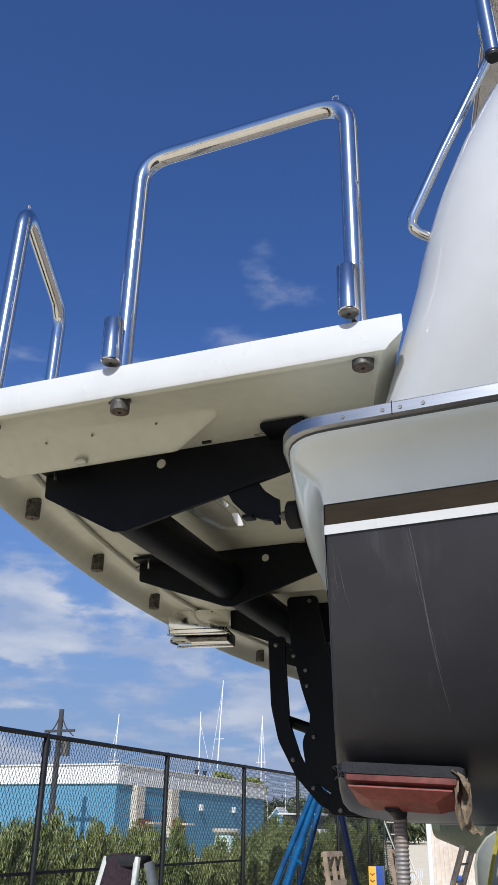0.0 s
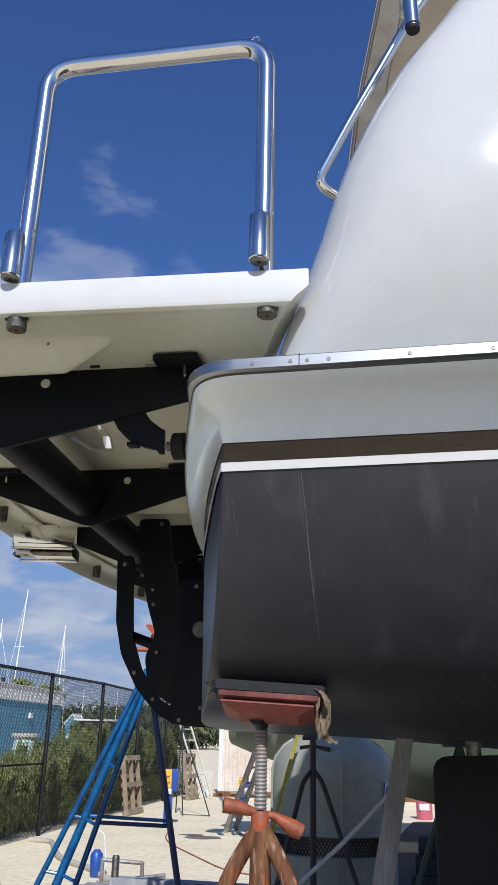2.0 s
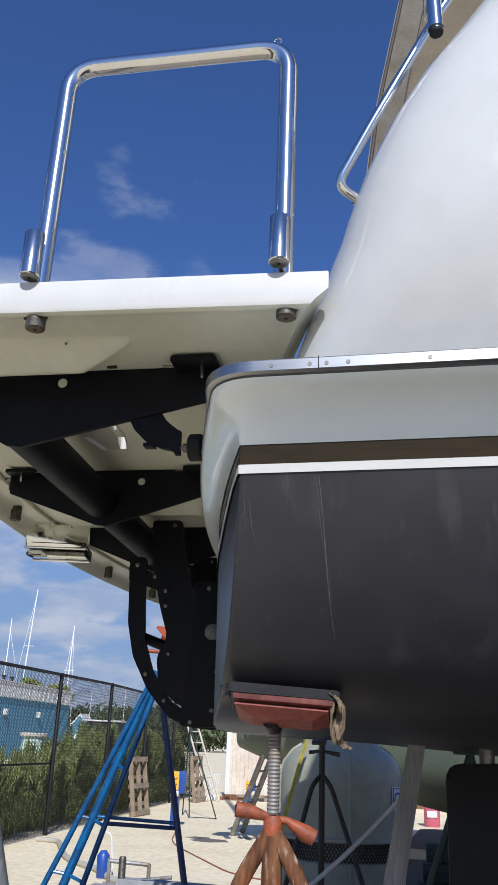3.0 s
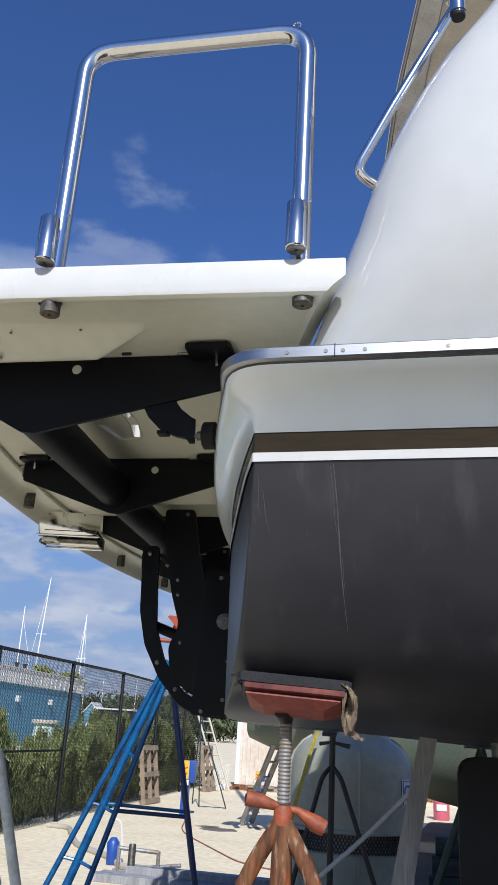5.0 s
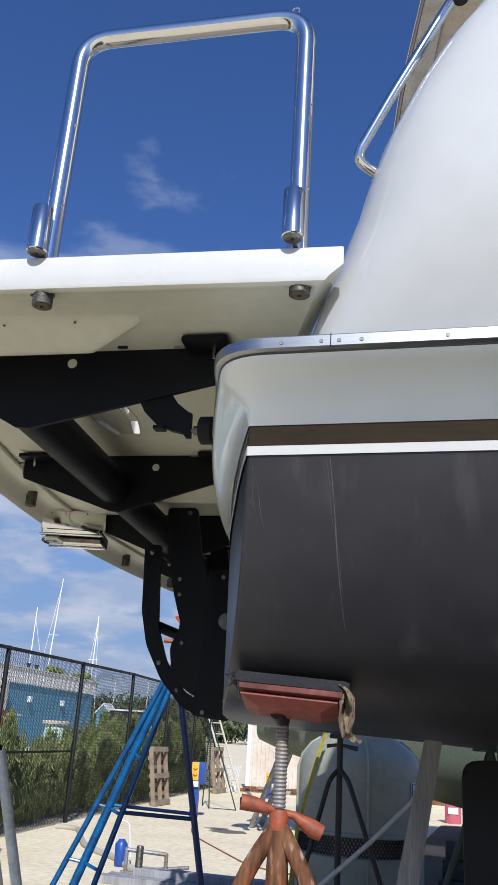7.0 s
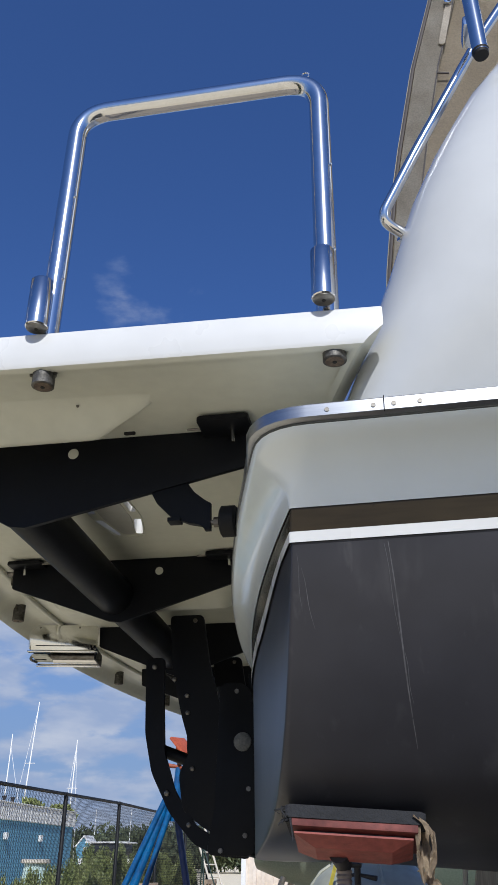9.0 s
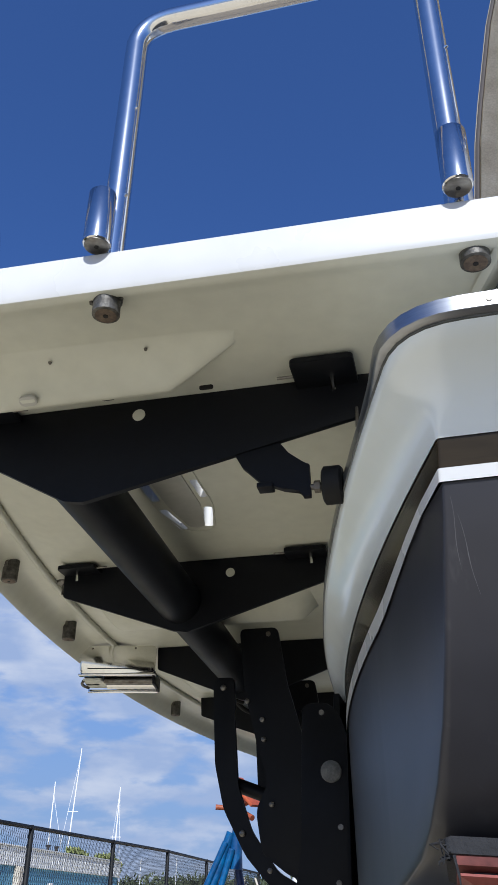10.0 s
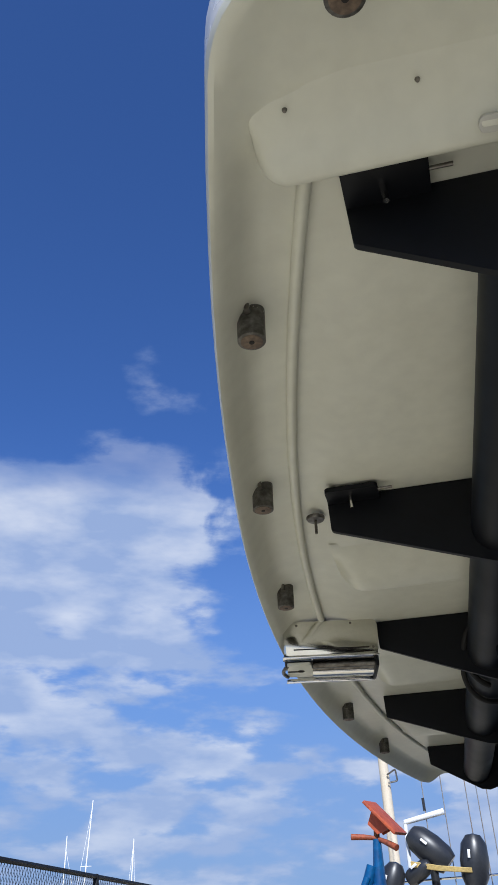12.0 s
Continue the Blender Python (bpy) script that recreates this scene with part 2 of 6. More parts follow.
RED_PAD = mat("faded_red_plywood", (0.16, 0.036, 0.026), 0.75, var=0.5, scale=14, fine=60, bump=0.4, bump_scale=60, tint=(0.095, 0.022, 0.018))


SALMON = mat("salmon_red_paint", (0.27, 0.062, 0.045), 0.6, var=0.4, scale=12, fine=60, bump=0.3, bump_scale=60, tint=(0.20, 0.045, 0.035))


def add_streaks(m, color, density, scale=(16, 16, 0.35)):
    """Thin pale vertical run marks over a paint."""
    n, l = m.node_tree.nodes, m.node_tree.links
    p = n["Principled BSDF"]
    old = p.inputs["Base Color"].links[0].from_socket
    tc = n.new("ShaderNodeTexCoord")
    mp = n.new("ShaderNodeMapping")
    mp.inputs["Scale"].default_value = scale
    l.new(tc.outputs["Object"], mp.inputs[0])
    nz = n.new("ShaderNodeTexNoise")
    nz.inputs["Scale"].default_value, nz.inputs["Detail"].default_value = 1.6, 4
    l.new(mp.outputs[0], nz.inputs["Vector"])
    r = n.new("ShaderNodeMapRange")
    r.inputs["From Min"].default_value, r.inputs["From Max"].default_value = density, density + 0.12
    r.inputs["To Max"].default_value = 0.55
    l.new(nz.outputs[0], r.inputs["Value"])
    mx = n.new("ShaderNodeMixRGB")
    mx.inputs["Color2"].default_value = (*color, 1)
    l.new(r.outputs[0], mx.inputs["Fac"]), l.new(old, mx.inputs["Color1"]), l.new(mx.outputs[0], p.inputs["Base Color"])


add_streaks(HULL_PAINT, (0.058, 0.057, 0.061), 0.58, (9, 9, 0.06))
add_streaks(HULL_PAINT, (0.065, 0.063, 0.067), 0.66, (26, 26, 0.10))
SCRATCH = mat("pale_scratch", (0.115, 0.112, 0.118), 0.6, var=0.5, scale=30, fine=90, tint=(0.055, 0.054, 0.058))
RUST = mat("rusted_steel", (0.115, 0.034, 0.009), 0.8, var=0.8, scale=30, fine=110, bump=0.8, bump_scale=60, tint=(0.19, 0.085, 0.035), aniso=(1, 1, 0.16))
add_streaks(RUST, (0.55, 0.48, 0.38), 0.565, (40, 40, 8))
add_streaks(RUST, (0.42, 0.10, 0.025), 0.56, (20, 20, 4))
SCREW = mat("grey_screw_thread", (0.30, 0.32, 0.34), 0.55, 0.3, var=0.4, scale=9, fine=50, tint=(0.26, 0.21, 0.17))
CARPET = mat("grey_carpet_scrap", (0.018, 0.019, 0.022), 0.95, var=0.4, bump=0.8, bump_scale=150)
RAG = mat("tan_rag", (0.46, 0.36, 0.24), 0.9, var=0.5, scale=20, fine=90, bump=0.8, bump_scale=60, tint=(0.20, 0.14, 0.09))
CONCRETE = mat("sunlit_concrete", (0.85, 0.745, 0.53), 0.9, var=0.26, scale=0.9, fine=11, bump=1.0, bump_scale=16, tint=(0.74, 0.63, 0.43))
DARK_SHEET = mat("dark_bounce_sheet", (0.040, 0.0395, 0.038), 0.9, var=0.35, scale=1.2, fine=120, bump=0.6, bump_scale=90)
BLUE_PAINT = mat("blue_stand_paint", (0.006, 0.115, 0.30), 0.30, var=0.4, scale=9, fine=40, bump=0.15, tint=(0.008, 0.055, 0.17))
# darker copy of the blue stand paint, with shade put into its colour
BLUE_SHADED = mat("blue_stand_shaded", (0.02, 0.04, 0.13), 0.5, var=0.3)
BLACK_IRON = mat("black_iron", (0.02, 0.02, 0.022), 0.6, var=0.4, scale=8, tint=(0.05, 0.04, 0.035))
WHITE_IRON = mat("chipped_white_paint", (0.60, 0.62, 0.58), 0.6, var=0.3, scale=12, bump=0.3, tint=(0.42, 0.46, 0.44))
FENCE_BLACK = mat("black_fence_vinyl", (0.012, 0.013, 0.014), 0.6, var=0.3, spec=0.25)
WOOD = mat("weathered_pallet_wood", (0.34, 0.26, 0.18), 0.85, var=0.35, scale=6, fine=60, bump=0.5, tint=(0.22, 0.17, 0.12))
TIMBER = mat("grey_timber", (0.37, 0.375, 0.39), 0.85, var=0.4, scale=4, fine=60, bump=0.5, bump_scale=40, tint=(0.22, 0.225, 0.24), aniso=(3, 3, 0.25))
DARK_FILL = mat("dark_shade_fill", (0.065, 0.072, 0.060), 0.9, var=0.4, scale=5, fine=60, bump=0.5, bump_scale=40, tint=(0.035, 0.04, 0.035), aniso=(0.3, 3, 3))
LEAF = mat("hedge_leaf", (0.145, 0.185, 0.058), 0.5, var=0.5, scale=1.4, fine=8, tint=(0.25, 0.275, 0.10))
PALM_LEAF = mat("palm_frond", (0.32, 0.36, 0.12), 0.6, var=0.4, scale=1.0, fine=6)
LEAF_FAR = mat("far_foliage", (0.12, 0.15, 0.075), 0.8, var=0.5, scale=0.2, fine=2)
BARK = mat("bark", (0.12, 0.09, 0.06), 0.9, var=0.4, bump=0.5)
BLUE_WALL = mat("blue_siding", (0.10, 0.27, 0.40), 0.7, var=0.10, scale=0.8, fine=10)
WHITE_TRIM = mat("white_fascia", (0.72, 0.73, 0.72), 0.6, var=0.10, scale=1.0)
BEIGE = mat("beige_panel", (0.60, 0.55, 0.46), 0.7, var=0.15)
BROWN_PANEL = mat("brown_panel", (0.22, 0.10, 0.06), 0.7, var=0.2)
SHED_WHITE = mat("shed_corrugated_steel", (0.74, 0.68, 0.60), 0.55, var=0.2, scale=1.2, fine=10, tint=(0.60, 0.50, 0.40))
TANK = mat("pale_fibreglass_tank", (0.38, 0.38, 0.305), 0.45, var=0.15, scale=2, fine=15, tint=(0.27, 0.275, 0.215))
GREEN_HULL = mat("dull_green_hull", (0.085, 0.115, 0.085), 0.5, var=0.3, scale=1.2, tint=(0.115, 0.13, 0.095))
ALU_LADDER = mat("ladder_aluminium", (0.55, 0.56, 0.56), 0.4, 0.9, var=0.2)
BLUE_PLASTIC = mat("blue_plastic", (0.02, 0.08, 0.36), 0.4, var=0.2)
YELLOW = mat("yellow_plastic", (0.85, 0.48, 0.04), 0.5, var=0.15)
YELLOW_STRAP = mat("yellow_strap", (0.70, 0.60, 0.10), 0.8, var=0.2)
GREY_HOSE = mat("pale_grey_hose", (0.50, 0.52, 0.55), 0.5, var=0.15)
MAST_WHITE = mat("white_mast", (0.82, 0.82, 0.80), 0.4, var=0.05)
CREAM_MAST = mat("cream_mast", (0.70, 0.60, 0.44), 0.45, var=0.1)
BLACK_PLASTIC = mat("black_outboard_cowl", (0.03, 0.032, 0.036), 0.35, var=0.3, scale=6)
PURPLE = mat("plum_carpet", (0.075, 0.045, 0.06), 0.95, var=0.4, bump=0.6, bump_scale=120)
PINK = mat("faded_pink_plastic", (0.62, 0.14, 0.20), 0.5, var=0.2)
ROPE = mat("yellow_rope", (0.55, 0.40, 0.14), 0.9, var=0.3, bump=0.6)
HATCH_GREY = mat("hatch_grey", (0.42, 0.415, 0.37), 0.4)
GREEN_IRON = mat("dark_green_paint", (0.018, 0.045, 0.038), 0.5, var=0.3)
HOLE = mat("dark_recess", (0.012, 0.011, 0.010), 0.9, var=0.2)
LETTER_BLUE = mat("blue_letter", (0.03, 0.06, 0.40), 0.5, var=0.1)


# ---- building helpers ----
def thing(name, at=(0, 0, 0), label="", category="", group="", kind=""):
    e = new(name)
    e.empty_display_size = 0.1
    e.location = at
    return tagged(e, label, category, group, kind)


def part(name, bm, material, parent=None, label="", smooth=True, kind=""):
    me = bpy.data.meshes.new(name)
    bmesh.ops.recalc_face_normals(bm, faces=bm.faces)
    bm.to_mesh(me)
    bm.free()
    me.materials.append(material)
    if smooth:
        for p in me.polygons:
            p.use_smooth = True
        me.set_sharp_from_angle(angle=radians(40))
    ob = new(name, me)
    if parent is not None:
        ob.parent = parent
        base = parent
        off = Vector((0, 0, 0))
        while base is not None:
            off += base.location
            base = base.parent
        ob.location = -off
    return tagged(ob, label, kind=kind)


def bm_box(bm, centre, size, m=None, bevel=0.0):
    """Adds a box, turned by the matrix m about its centre, its edges rounded off."""
    t = Matrix.Translation(centre) @ (m or Matrix.Identity(4)) @ Matrix.Diagonal((*size, 1))
    b = bmesh.new()
    bmesh.ops.create_cube(b, size=1.0, matrix=t)
    if bevel:
        bmesh.ops.bevel(b, geom=b.edges[:], offset=bevel, segments=2, profile=0.6, affect="EDGES")
    bm_join(bm, b)
    return bm


def bm_join(bm, other):
    me = bpy.data.meshes.new("tmp")
    other.to_mesh(me)
    other.free()
    bm.from_mesh(me)
    bpy.data.meshes.remove(me)
    return bm


def box(centre, size, m=None, bevel=0.003):
    return bm_box(bmesh.new(), centre, size, m, bevel)


def fillet(points, radius, n=6):
    """Rounds the inner corners of a polyline."""
    pts = [Vector(p) for p in points]
    out = [pts[0]]
    for a, b, c in zip(pts, pts[1:], pts[2:]):
        d1, d2 = (a - b), (c - b)
        r = min(radius, d1.length * 0.49, d2.length * 0.49)
        p, q = b + d1.normalized() * r, b + d2.normalized() * r
        for i in range(n + 1):
            t = i / n
            out.append(p * (1 - t) ** 2 + b * 2 * t * (1 - t) + q * t * t)
    return out + [pts[-1]]


def bm_tube(bm, points, radius, seg=12, caps=True):
    """Adds a round tube along points; radius is one number, or one for each point."""
    pts = [Vector(p) for p in points]
    rad = radius if isinstance(radius, (list, tuple)) else [radius] * len(pts)
    prev, rings = None, []
    for i, p in enumerate(pts):
        d = ((pts[i + 1] if i + 1 < len(pts) else p) - (pts[i - 1] if i else p)).normalized()
        if prev is None:
            prev = d.orthogonal().normalized()
        prev = (prev - d * prev.dot(d)).normalized()
        side = d.cross(prev)
        rings.append([bm.verts.new(p + (prev * math.cos(a) + side * math.sin(a)) * rad[i]) for a in (2 * math.pi * k / seg for k in range(seg))])
    for r, s in zip(rings, rings[1:]):
        for k in range(seg):
            bm.faces.new((r[k], r[(k + 1) % seg], s[(k + 1) % seg], s[k]))
    if caps:
        bm.faces.new(rings[0][::-1]), bm.faces.new(rings[-1])
    return bm


def tube(points, radius, seg=12, caps=True):
    return bm_tube(bmesh.new(), points, radius, seg, caps)


def bm_plate(bm, outline, frame_m, thick, bevel=0.0, holes=()):
    """Adds a flat plate: an outline in the x-y of frame_m, thick along its z, centred."""
    b = bmesh.new()
    lo = [b.verts.new((x, y, -thick / 2)) for x, y in outline]
    hi = [b.verts.new((x, y, thick / 2)) for x, y in outline]
    b.faces.new(lo[::-1]), b.faces.new(hi)
    n = len(lo)
    for i in range(n):
        b.faces.new((lo[i], lo[(i + 1) % n], hi[(i + 1) % n], hi[i]))
    if bevel:
        rim = [e for e in b.edges if len({round(v.co.z, 6) for v in e.verts}) == 1]
        bmesh.ops.bevel(b, geom=rim, offset=bevel, segments=2, profile=0.6, affect="EDGES")
    b.transform(frame_m)
    return bm_join(bm, b)


def plate(outline, frame_m, thick, bevel=0.002):
    return bm_plate(bmesh.new(), outline, frame_m, thick, bevel)


def round_poly(points, radius, n=4):
    """Rounds all the corners of a closed outline of (x, y)."""
    pts = [Vector((*p, 0)) for p in points]
    out = []
    for i, b in enumerate(pts):
        a, c = pts[i - 1], pts[(i + 1) % len(pts)]
        d1, d2 = a - b, c - b
        r = min(radius, d1.length * 0.45, d2.length * 0.45)
        p, q = b + d1.normalized() * r, b + d2.normalized() * r
        for k in range(n + 1):
            t = k / n
            v = p * (1 - t) ** 2 + b * 2 * t * (1 - t) + q * t * t
            out.append((v.x, v.y))
    return out


def grid_surface(rows, close=False):
    """A surface through rows of points, all rows of one length."""
    bm = bmesh.new()
    vs = [[bm.verts.new(p) for p in row] for row in rows]
    for a, b in zip(vs, vs[1:]):
        for i in range(len(a) - (0 if close else 1)):
            j = (i + 1) % len(a)
            bm.faces.new((a[i], a[j], b[j], b[i]))
    return bm


XZ = Matrix(((1, 0, 0, 0), (0, 0, -1, 0), (0, 1, 0, 0), (0, 0, 0, 1)))      # plate x, y -> world x, z


def xz_at(y):
    return Matrix.Translation((0, y, 0)) @ XZ


# ---- ground ----
def build_ground():
    bm = bmesh.new()
    cuts = [-3000, -300, -60, -20, -8, 0, 8, 20, 60, 300, 3000]
    rows = [[(x, y, 0.0) for x in cuts] for y in cuts]
    bm = grid_surface(rows)
    g = part("ground", bm, CONCRETE, smooth=False)
    tagged(g, "pale sun-bleached concrete of an open boatyard", "ground", kind="structure")
    # dark sheet added to cut bounce on the hull and stand in for shade
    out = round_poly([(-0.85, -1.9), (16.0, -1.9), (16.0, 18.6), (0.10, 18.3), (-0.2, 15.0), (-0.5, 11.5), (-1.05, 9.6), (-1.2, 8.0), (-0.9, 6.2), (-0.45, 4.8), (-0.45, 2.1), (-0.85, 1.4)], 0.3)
    r = part("road", plate(out, pose(0, 0, 0.004), 0.012, 0.0), DARK_SHEET, smooth=False)
    tagged(r, "dark sheet added on the ground, cutting bounce and standing in for shade", "road", kind="structure")


build_ground()

# ---- the boat ----
YC = 3.9            # centre line of the boat
BOW = 9.5


def plan(ys, xt, k, r, n_side=14, n_tr=26):
    """Outline of the hull at one level: side at y = ys, transom x = xt + k (y - YC)^2, corner radius r."""
    def tr(y):
        return xt + k * (y - YC) ** 2
    xc = tr(ys)
    side = []
    for i in range(n_side):
        t = 1 - i / n_side
        x = xc + r + (BOW - xc - r) * t ** 1.7
        f = 1.0 if x < 3.0 else max(0.02, 1 - ((x - 3.0) / (BOW - 2.9)) ** 2.2)
        side.append((x, YC - (YC - ys) * f))
    p, b, q = Vector((xc + r, ys)), Vector((xc, ys)), Vector((tr(ys + r), ys + r))
    arc = [tuple(p * (1 - t) ** 2 + b * 2 * t * (1 - t) + q * t * t) for t in (i / 6 for i in range(7))]
    half = side + arc
    trans = [(tr(y), y) for y in (ys + r + (YC - ys - r) * i / n_tr for i in range(1, n_tr + 1))]
    half += trans
    other = [(x, 2 * YC - y) for x, y in reversed(half[:-1])]
    return half + other


def sheer(x, z):
    """How far the lines of the hull rise towards the bow."""
    return 0.017 * min(5.0, max(0.0, x + 0.47)) * min(1.0, max(0.0, (z - 1.70) / 0.24))


def strip(levels):
    """A band of the hull through levels of (z, side y, transom x, transom curve, corner radius)."""
    return grid_surface([[(x, y, z + sheer(x, z)) for x, y in plan(ys, xt, k, r)] for z, ys, xt, k, r in levels])


def build_boat():
    yacht = thing("motor_yacht", (2.0, YC, 1.3), "large white motor yacht with charcoal bottom paint, propped on jack stands", "boat")
    bottom = strip([
        (1.943, 1.549, -0.858, 0.068, 0.004), (1.90, 1.558, -0.858, 0.068, 0.005), (1.82, 1.585, -0.857, 0.068, 0.006),
        (1.74, 1.617, -0.855, 0.068, 0.008), (1.66, 1.662, -0.853, 0.068, 0.010), (1.595, 1.712, -0.852, 0.068, 0.014),
        (1.548, 1.765, -0.851, 0.068, 0.02), (1.512, 1.832, -0.85, 0.068, 0.02), (1.488, 1.93, -0.85, 0.068, 0.03),
        (1.468, 2.07, -0.85, 0.068, 0.04), (1.456, 2.3, -0.85, 0.068, 0.05), (1.450, 2.7, -0.85, 0.068, 0.05), (1.449, 3.2, -0.85, 0.068, 0.05),
        (1.448, 3.86, -0.85, 0.068, 0.01)])
    for v in bottom.verts:      # the bottom falls away forward
        v.co.z -= 0.058 * min(4.0, max(0.0, v.co.x + 0.5)) * min(1.0, max(0.0, (1.62 - v.co.z) / 0.17))
    part("hull_bottom", bottom, HULL_PAINT, yacht, "scuffed charcoal bottom paint")
    def widen(bm, top, low):      # the stripes grow wider across the transom
        half = len(bm.verts) // 2
        bm.verts.ensure_lookup_table()
        for i, v in enumerate(bm.verts):
            t = min(1.0, max(0.0, (min(v.co.y, 2 * YC - v.co.y) - 1.56) / 0.45))
            if v.co.x < 0.3:
                v.co.z -= t * t * (3 - 2 * t) * (low if i >= half else top)
        return bm
    part("pin_stripe", widen(strip([(1.962, 1.5432, -0.863, 0.068, 0.004), (1.943, 1.5455, -0.863, 0.068, 0.004)]), 0.045, 0.060), RIM, yacht, "thin white waterline stripe")
    part("boot_stripe", widen(strip([(2.004, 1.5385, -0.861, 0.068, 0.004), (1.962, 1.5455, -0.861, 0.068, 0.004)]), 0.0, 0.045), BROWN, yacht, "glossy brown boot stripe")
    part("hull_flare", strip([
        (2.108, 1.421, -0.911, 0.064, 0.085), (2.100, 1.428, -0.911, 0.064, 0.085), (2.092, 1.447, -0.905, 0.064, 0.080),
        (2.082, 1.466, -0.897, 0.065, 0.070), (2.068, 1.486, -0.888, 0.066, 0.055), (2.050, 1.504, -0.877, 0.067, 0.040),
        (2.030, 1.519, -0.870, 0.068, 0.015), (2.016, 1.5285, -0.866, 0.068, 0.008), (2.004, 1.5365, -0.863, 0.068, 0.006)]), GELCOAT, yacht, "white gelcoat flare under the rub rail")
    part("rub_rail_gasket", strip([(2.112, 1.424, -0.909, 0.064, 0.085), (2.112, 1.4195, -0.9135, 0.064, 0.088), (2.1095, 1.4195, -0.9135, 0.064, 0.088), (2.1085, 1.424, -0.909, 0.064, 0.085)]), GASKET, yacht, "thin dark grey sealant gasket")
    rail_rows = [
        (2.142, 1.424, -0.909, 0.064, 0.085), (2.142, 1.413, -0.920, 0.064, 0.09), (2.138, 1.408, -0.925, 0.064, 0.092),
        (2.116, 1.408, -0.925, 0.064, 0.092), (2.112, 1.413, -0.920, 0.064, 0.09), (2.112, 1.424, -0.909, 0.064, 0.085)]
    rail = strip(rail_rows)
    rail.verts.ensure_lookup_table()
    per = len(rail.verts) // len(rail_rows)
    for i, v in enumerate(rail.verts):      # it thins to a narrow edge across the transom
        t = min(1.0, max(0.0, (min(v.co.y, 2 * YC - v.co.y) - 1.50) / 0.14))
        if v.co.x < 0.3:
            v.co.x += 0.8 * (-0.909 - rail_rows[i // per][2]) * t * t * (3 - 2 * t)
    part("rub_rail", rail, ALUMINIUM, yacht, "bright metal rub rail with screw heads")
    screws = [-0.40, -0.322, -0.288, -0.245, -0.085] + [0.075 + 0.16 * i for i in range(10)]
    first = None
    for x in screws:
        if first is None:
            bm = tube([(x, 1.410, 2.127), (x, 1.4070, 2.127), (x, 1.4066, 2.127), (x, 1.4074, 2.127)], [0.0042, 0.0042, 0.0036, 0.0012], 12)
            first = part("screw", bm, STEEL_DULL, yacht)
            x0 = x
        else:
            o = new("screw", first.data)
            o.parent, o.location = yacht, first.location + Vector((x - x0, 0, sheer(x, 2.1) - sheer(x0, 2.1)))
    part("rail_joint", box((-0.304, 1.4075, 2.130), (0.0015, 0.003, 0.029), bevel=0.0), HOLE, yacht)
    # side deck ledge and bulwark
    zs = [2.142, 2.150, 2.158, 2.17, 2.20, 2.26, 2.35, 2.45, 2.53, 2.60, 2.67, 2.74, 2.81, 2.88, 2.95, 3.02, 3.09, 3.16, 3.23, 3.30, 3.40, 3.52, 3.66, 3.80]
    rows = []
    for z in zs:
        xa = float(np.interp(z, [2.17, 2.28, 2.47, 2.60, 2.74, 2.87, 3.01, 3.15, 3.29, 3.45, 3.8], [-0.413, -0.387, -0.324, -0.278, -0.232, -0.176, -0.102, -0.008, 0.078, 0.20, 0.60]))
        ys = float(np.interp(z, [2.17, 2.3, 2.42, 2.52, 2.60, 2.70, 2.80, 2.90, 3.0, 3.2, 3.5, 3.8], [1.600, 1.510, 1.466, 1.451, 1.448, 1.452, 1.461, 1.476, 1.497, 1.55, 1.65, 1.77]))
        r = max(0.09, 1.70 - ys) + 0.10 * max(0.0, z - 3.0)
        k = float(np.interp(z, [2.50, 2.62], [0.068, 0.03]))
        xt = xa - k * (ys + r - YC) ** 2
        if z < 2.165:
            t = (z - 2.142) / 0.028
            s = t * t
            ys, xt, k, r = 1.424 + (1.640 - 1.424) * s, -0.909 + (xt + 0.909) * s, 0.064 + (k - 0.064) * s, 0.085 + 0.055 * s
        rows.append([(x, y, z) for x, y in plan(ys, xt, k, r)])
    bm = grid_surface(rows)
    bmesh.ops.contextual_create(bm, geom=[v for v in bm.verts if abs(v.co.z - 3.80) < 1e-4])
    part("bulwark", bm, BULWARK, yacht, "tall glossy white bulwark with rounded corner")
    # grab rail on the bulwark
    part("grab_rail", tube(fillet([(-0.222, 1.675, 2.690), (-0.288, 1.640, 2.722), (-0.197, 1.637, 2.905), (-0.033, 1.640, 3.222), (0.178, 1.650, 3.58), (0.31, 1.70, 3.62)], 0.035), 0.0125, 14), STEEL, yacht, "polished stainless grab rail")
    part("rail_foot", tube([(-0.240, 1.664, 2.699), (-0.226, 1.674, 2.692)], [0.021, 0.019], 14), STEEL, yacht)
    part("rod_tube", tube([(-0.037, 1.535, 3.075), (-0.043, 1.535, 3.30), (-0.052, 1.54, 3.62)], 0.0185, 16), STEEL, yacht, "stainless rod holder tube")
    # black colour stands in for the dark reflection on the polished end
    part("tube_plug", tube([(-0.0365, 1.535, 3.068), (-0.0375, 1.535, 3.082)], [0.0165, 0.0198], 16), RUBBER, yacht, "rod tube end cap, dark reflection painted black")
    part("rod_clamp", box((-0.05, 1.575, 3.20), (0.03, 0.07, 0.03), bevel=0.006), STEEL, yacht)
    # canvas aft curtain of the cockpit enclosure
    # the last two points run on unseen, added to shade the tank
    edge = [(-0.297, 2.75, 3.0), (-0.264, 2.75, 3.44), (-0.215, 2.75, 3.85), (-0.185, 2.75, 4.03), (-0.10, 2.75, 4.48), (0.032, 2.75, 5.0), (0.22, 2.75, 5.6), (0.42, 2.75, 6.15), (0.75, 2.75, 6.9)]
    rows = []
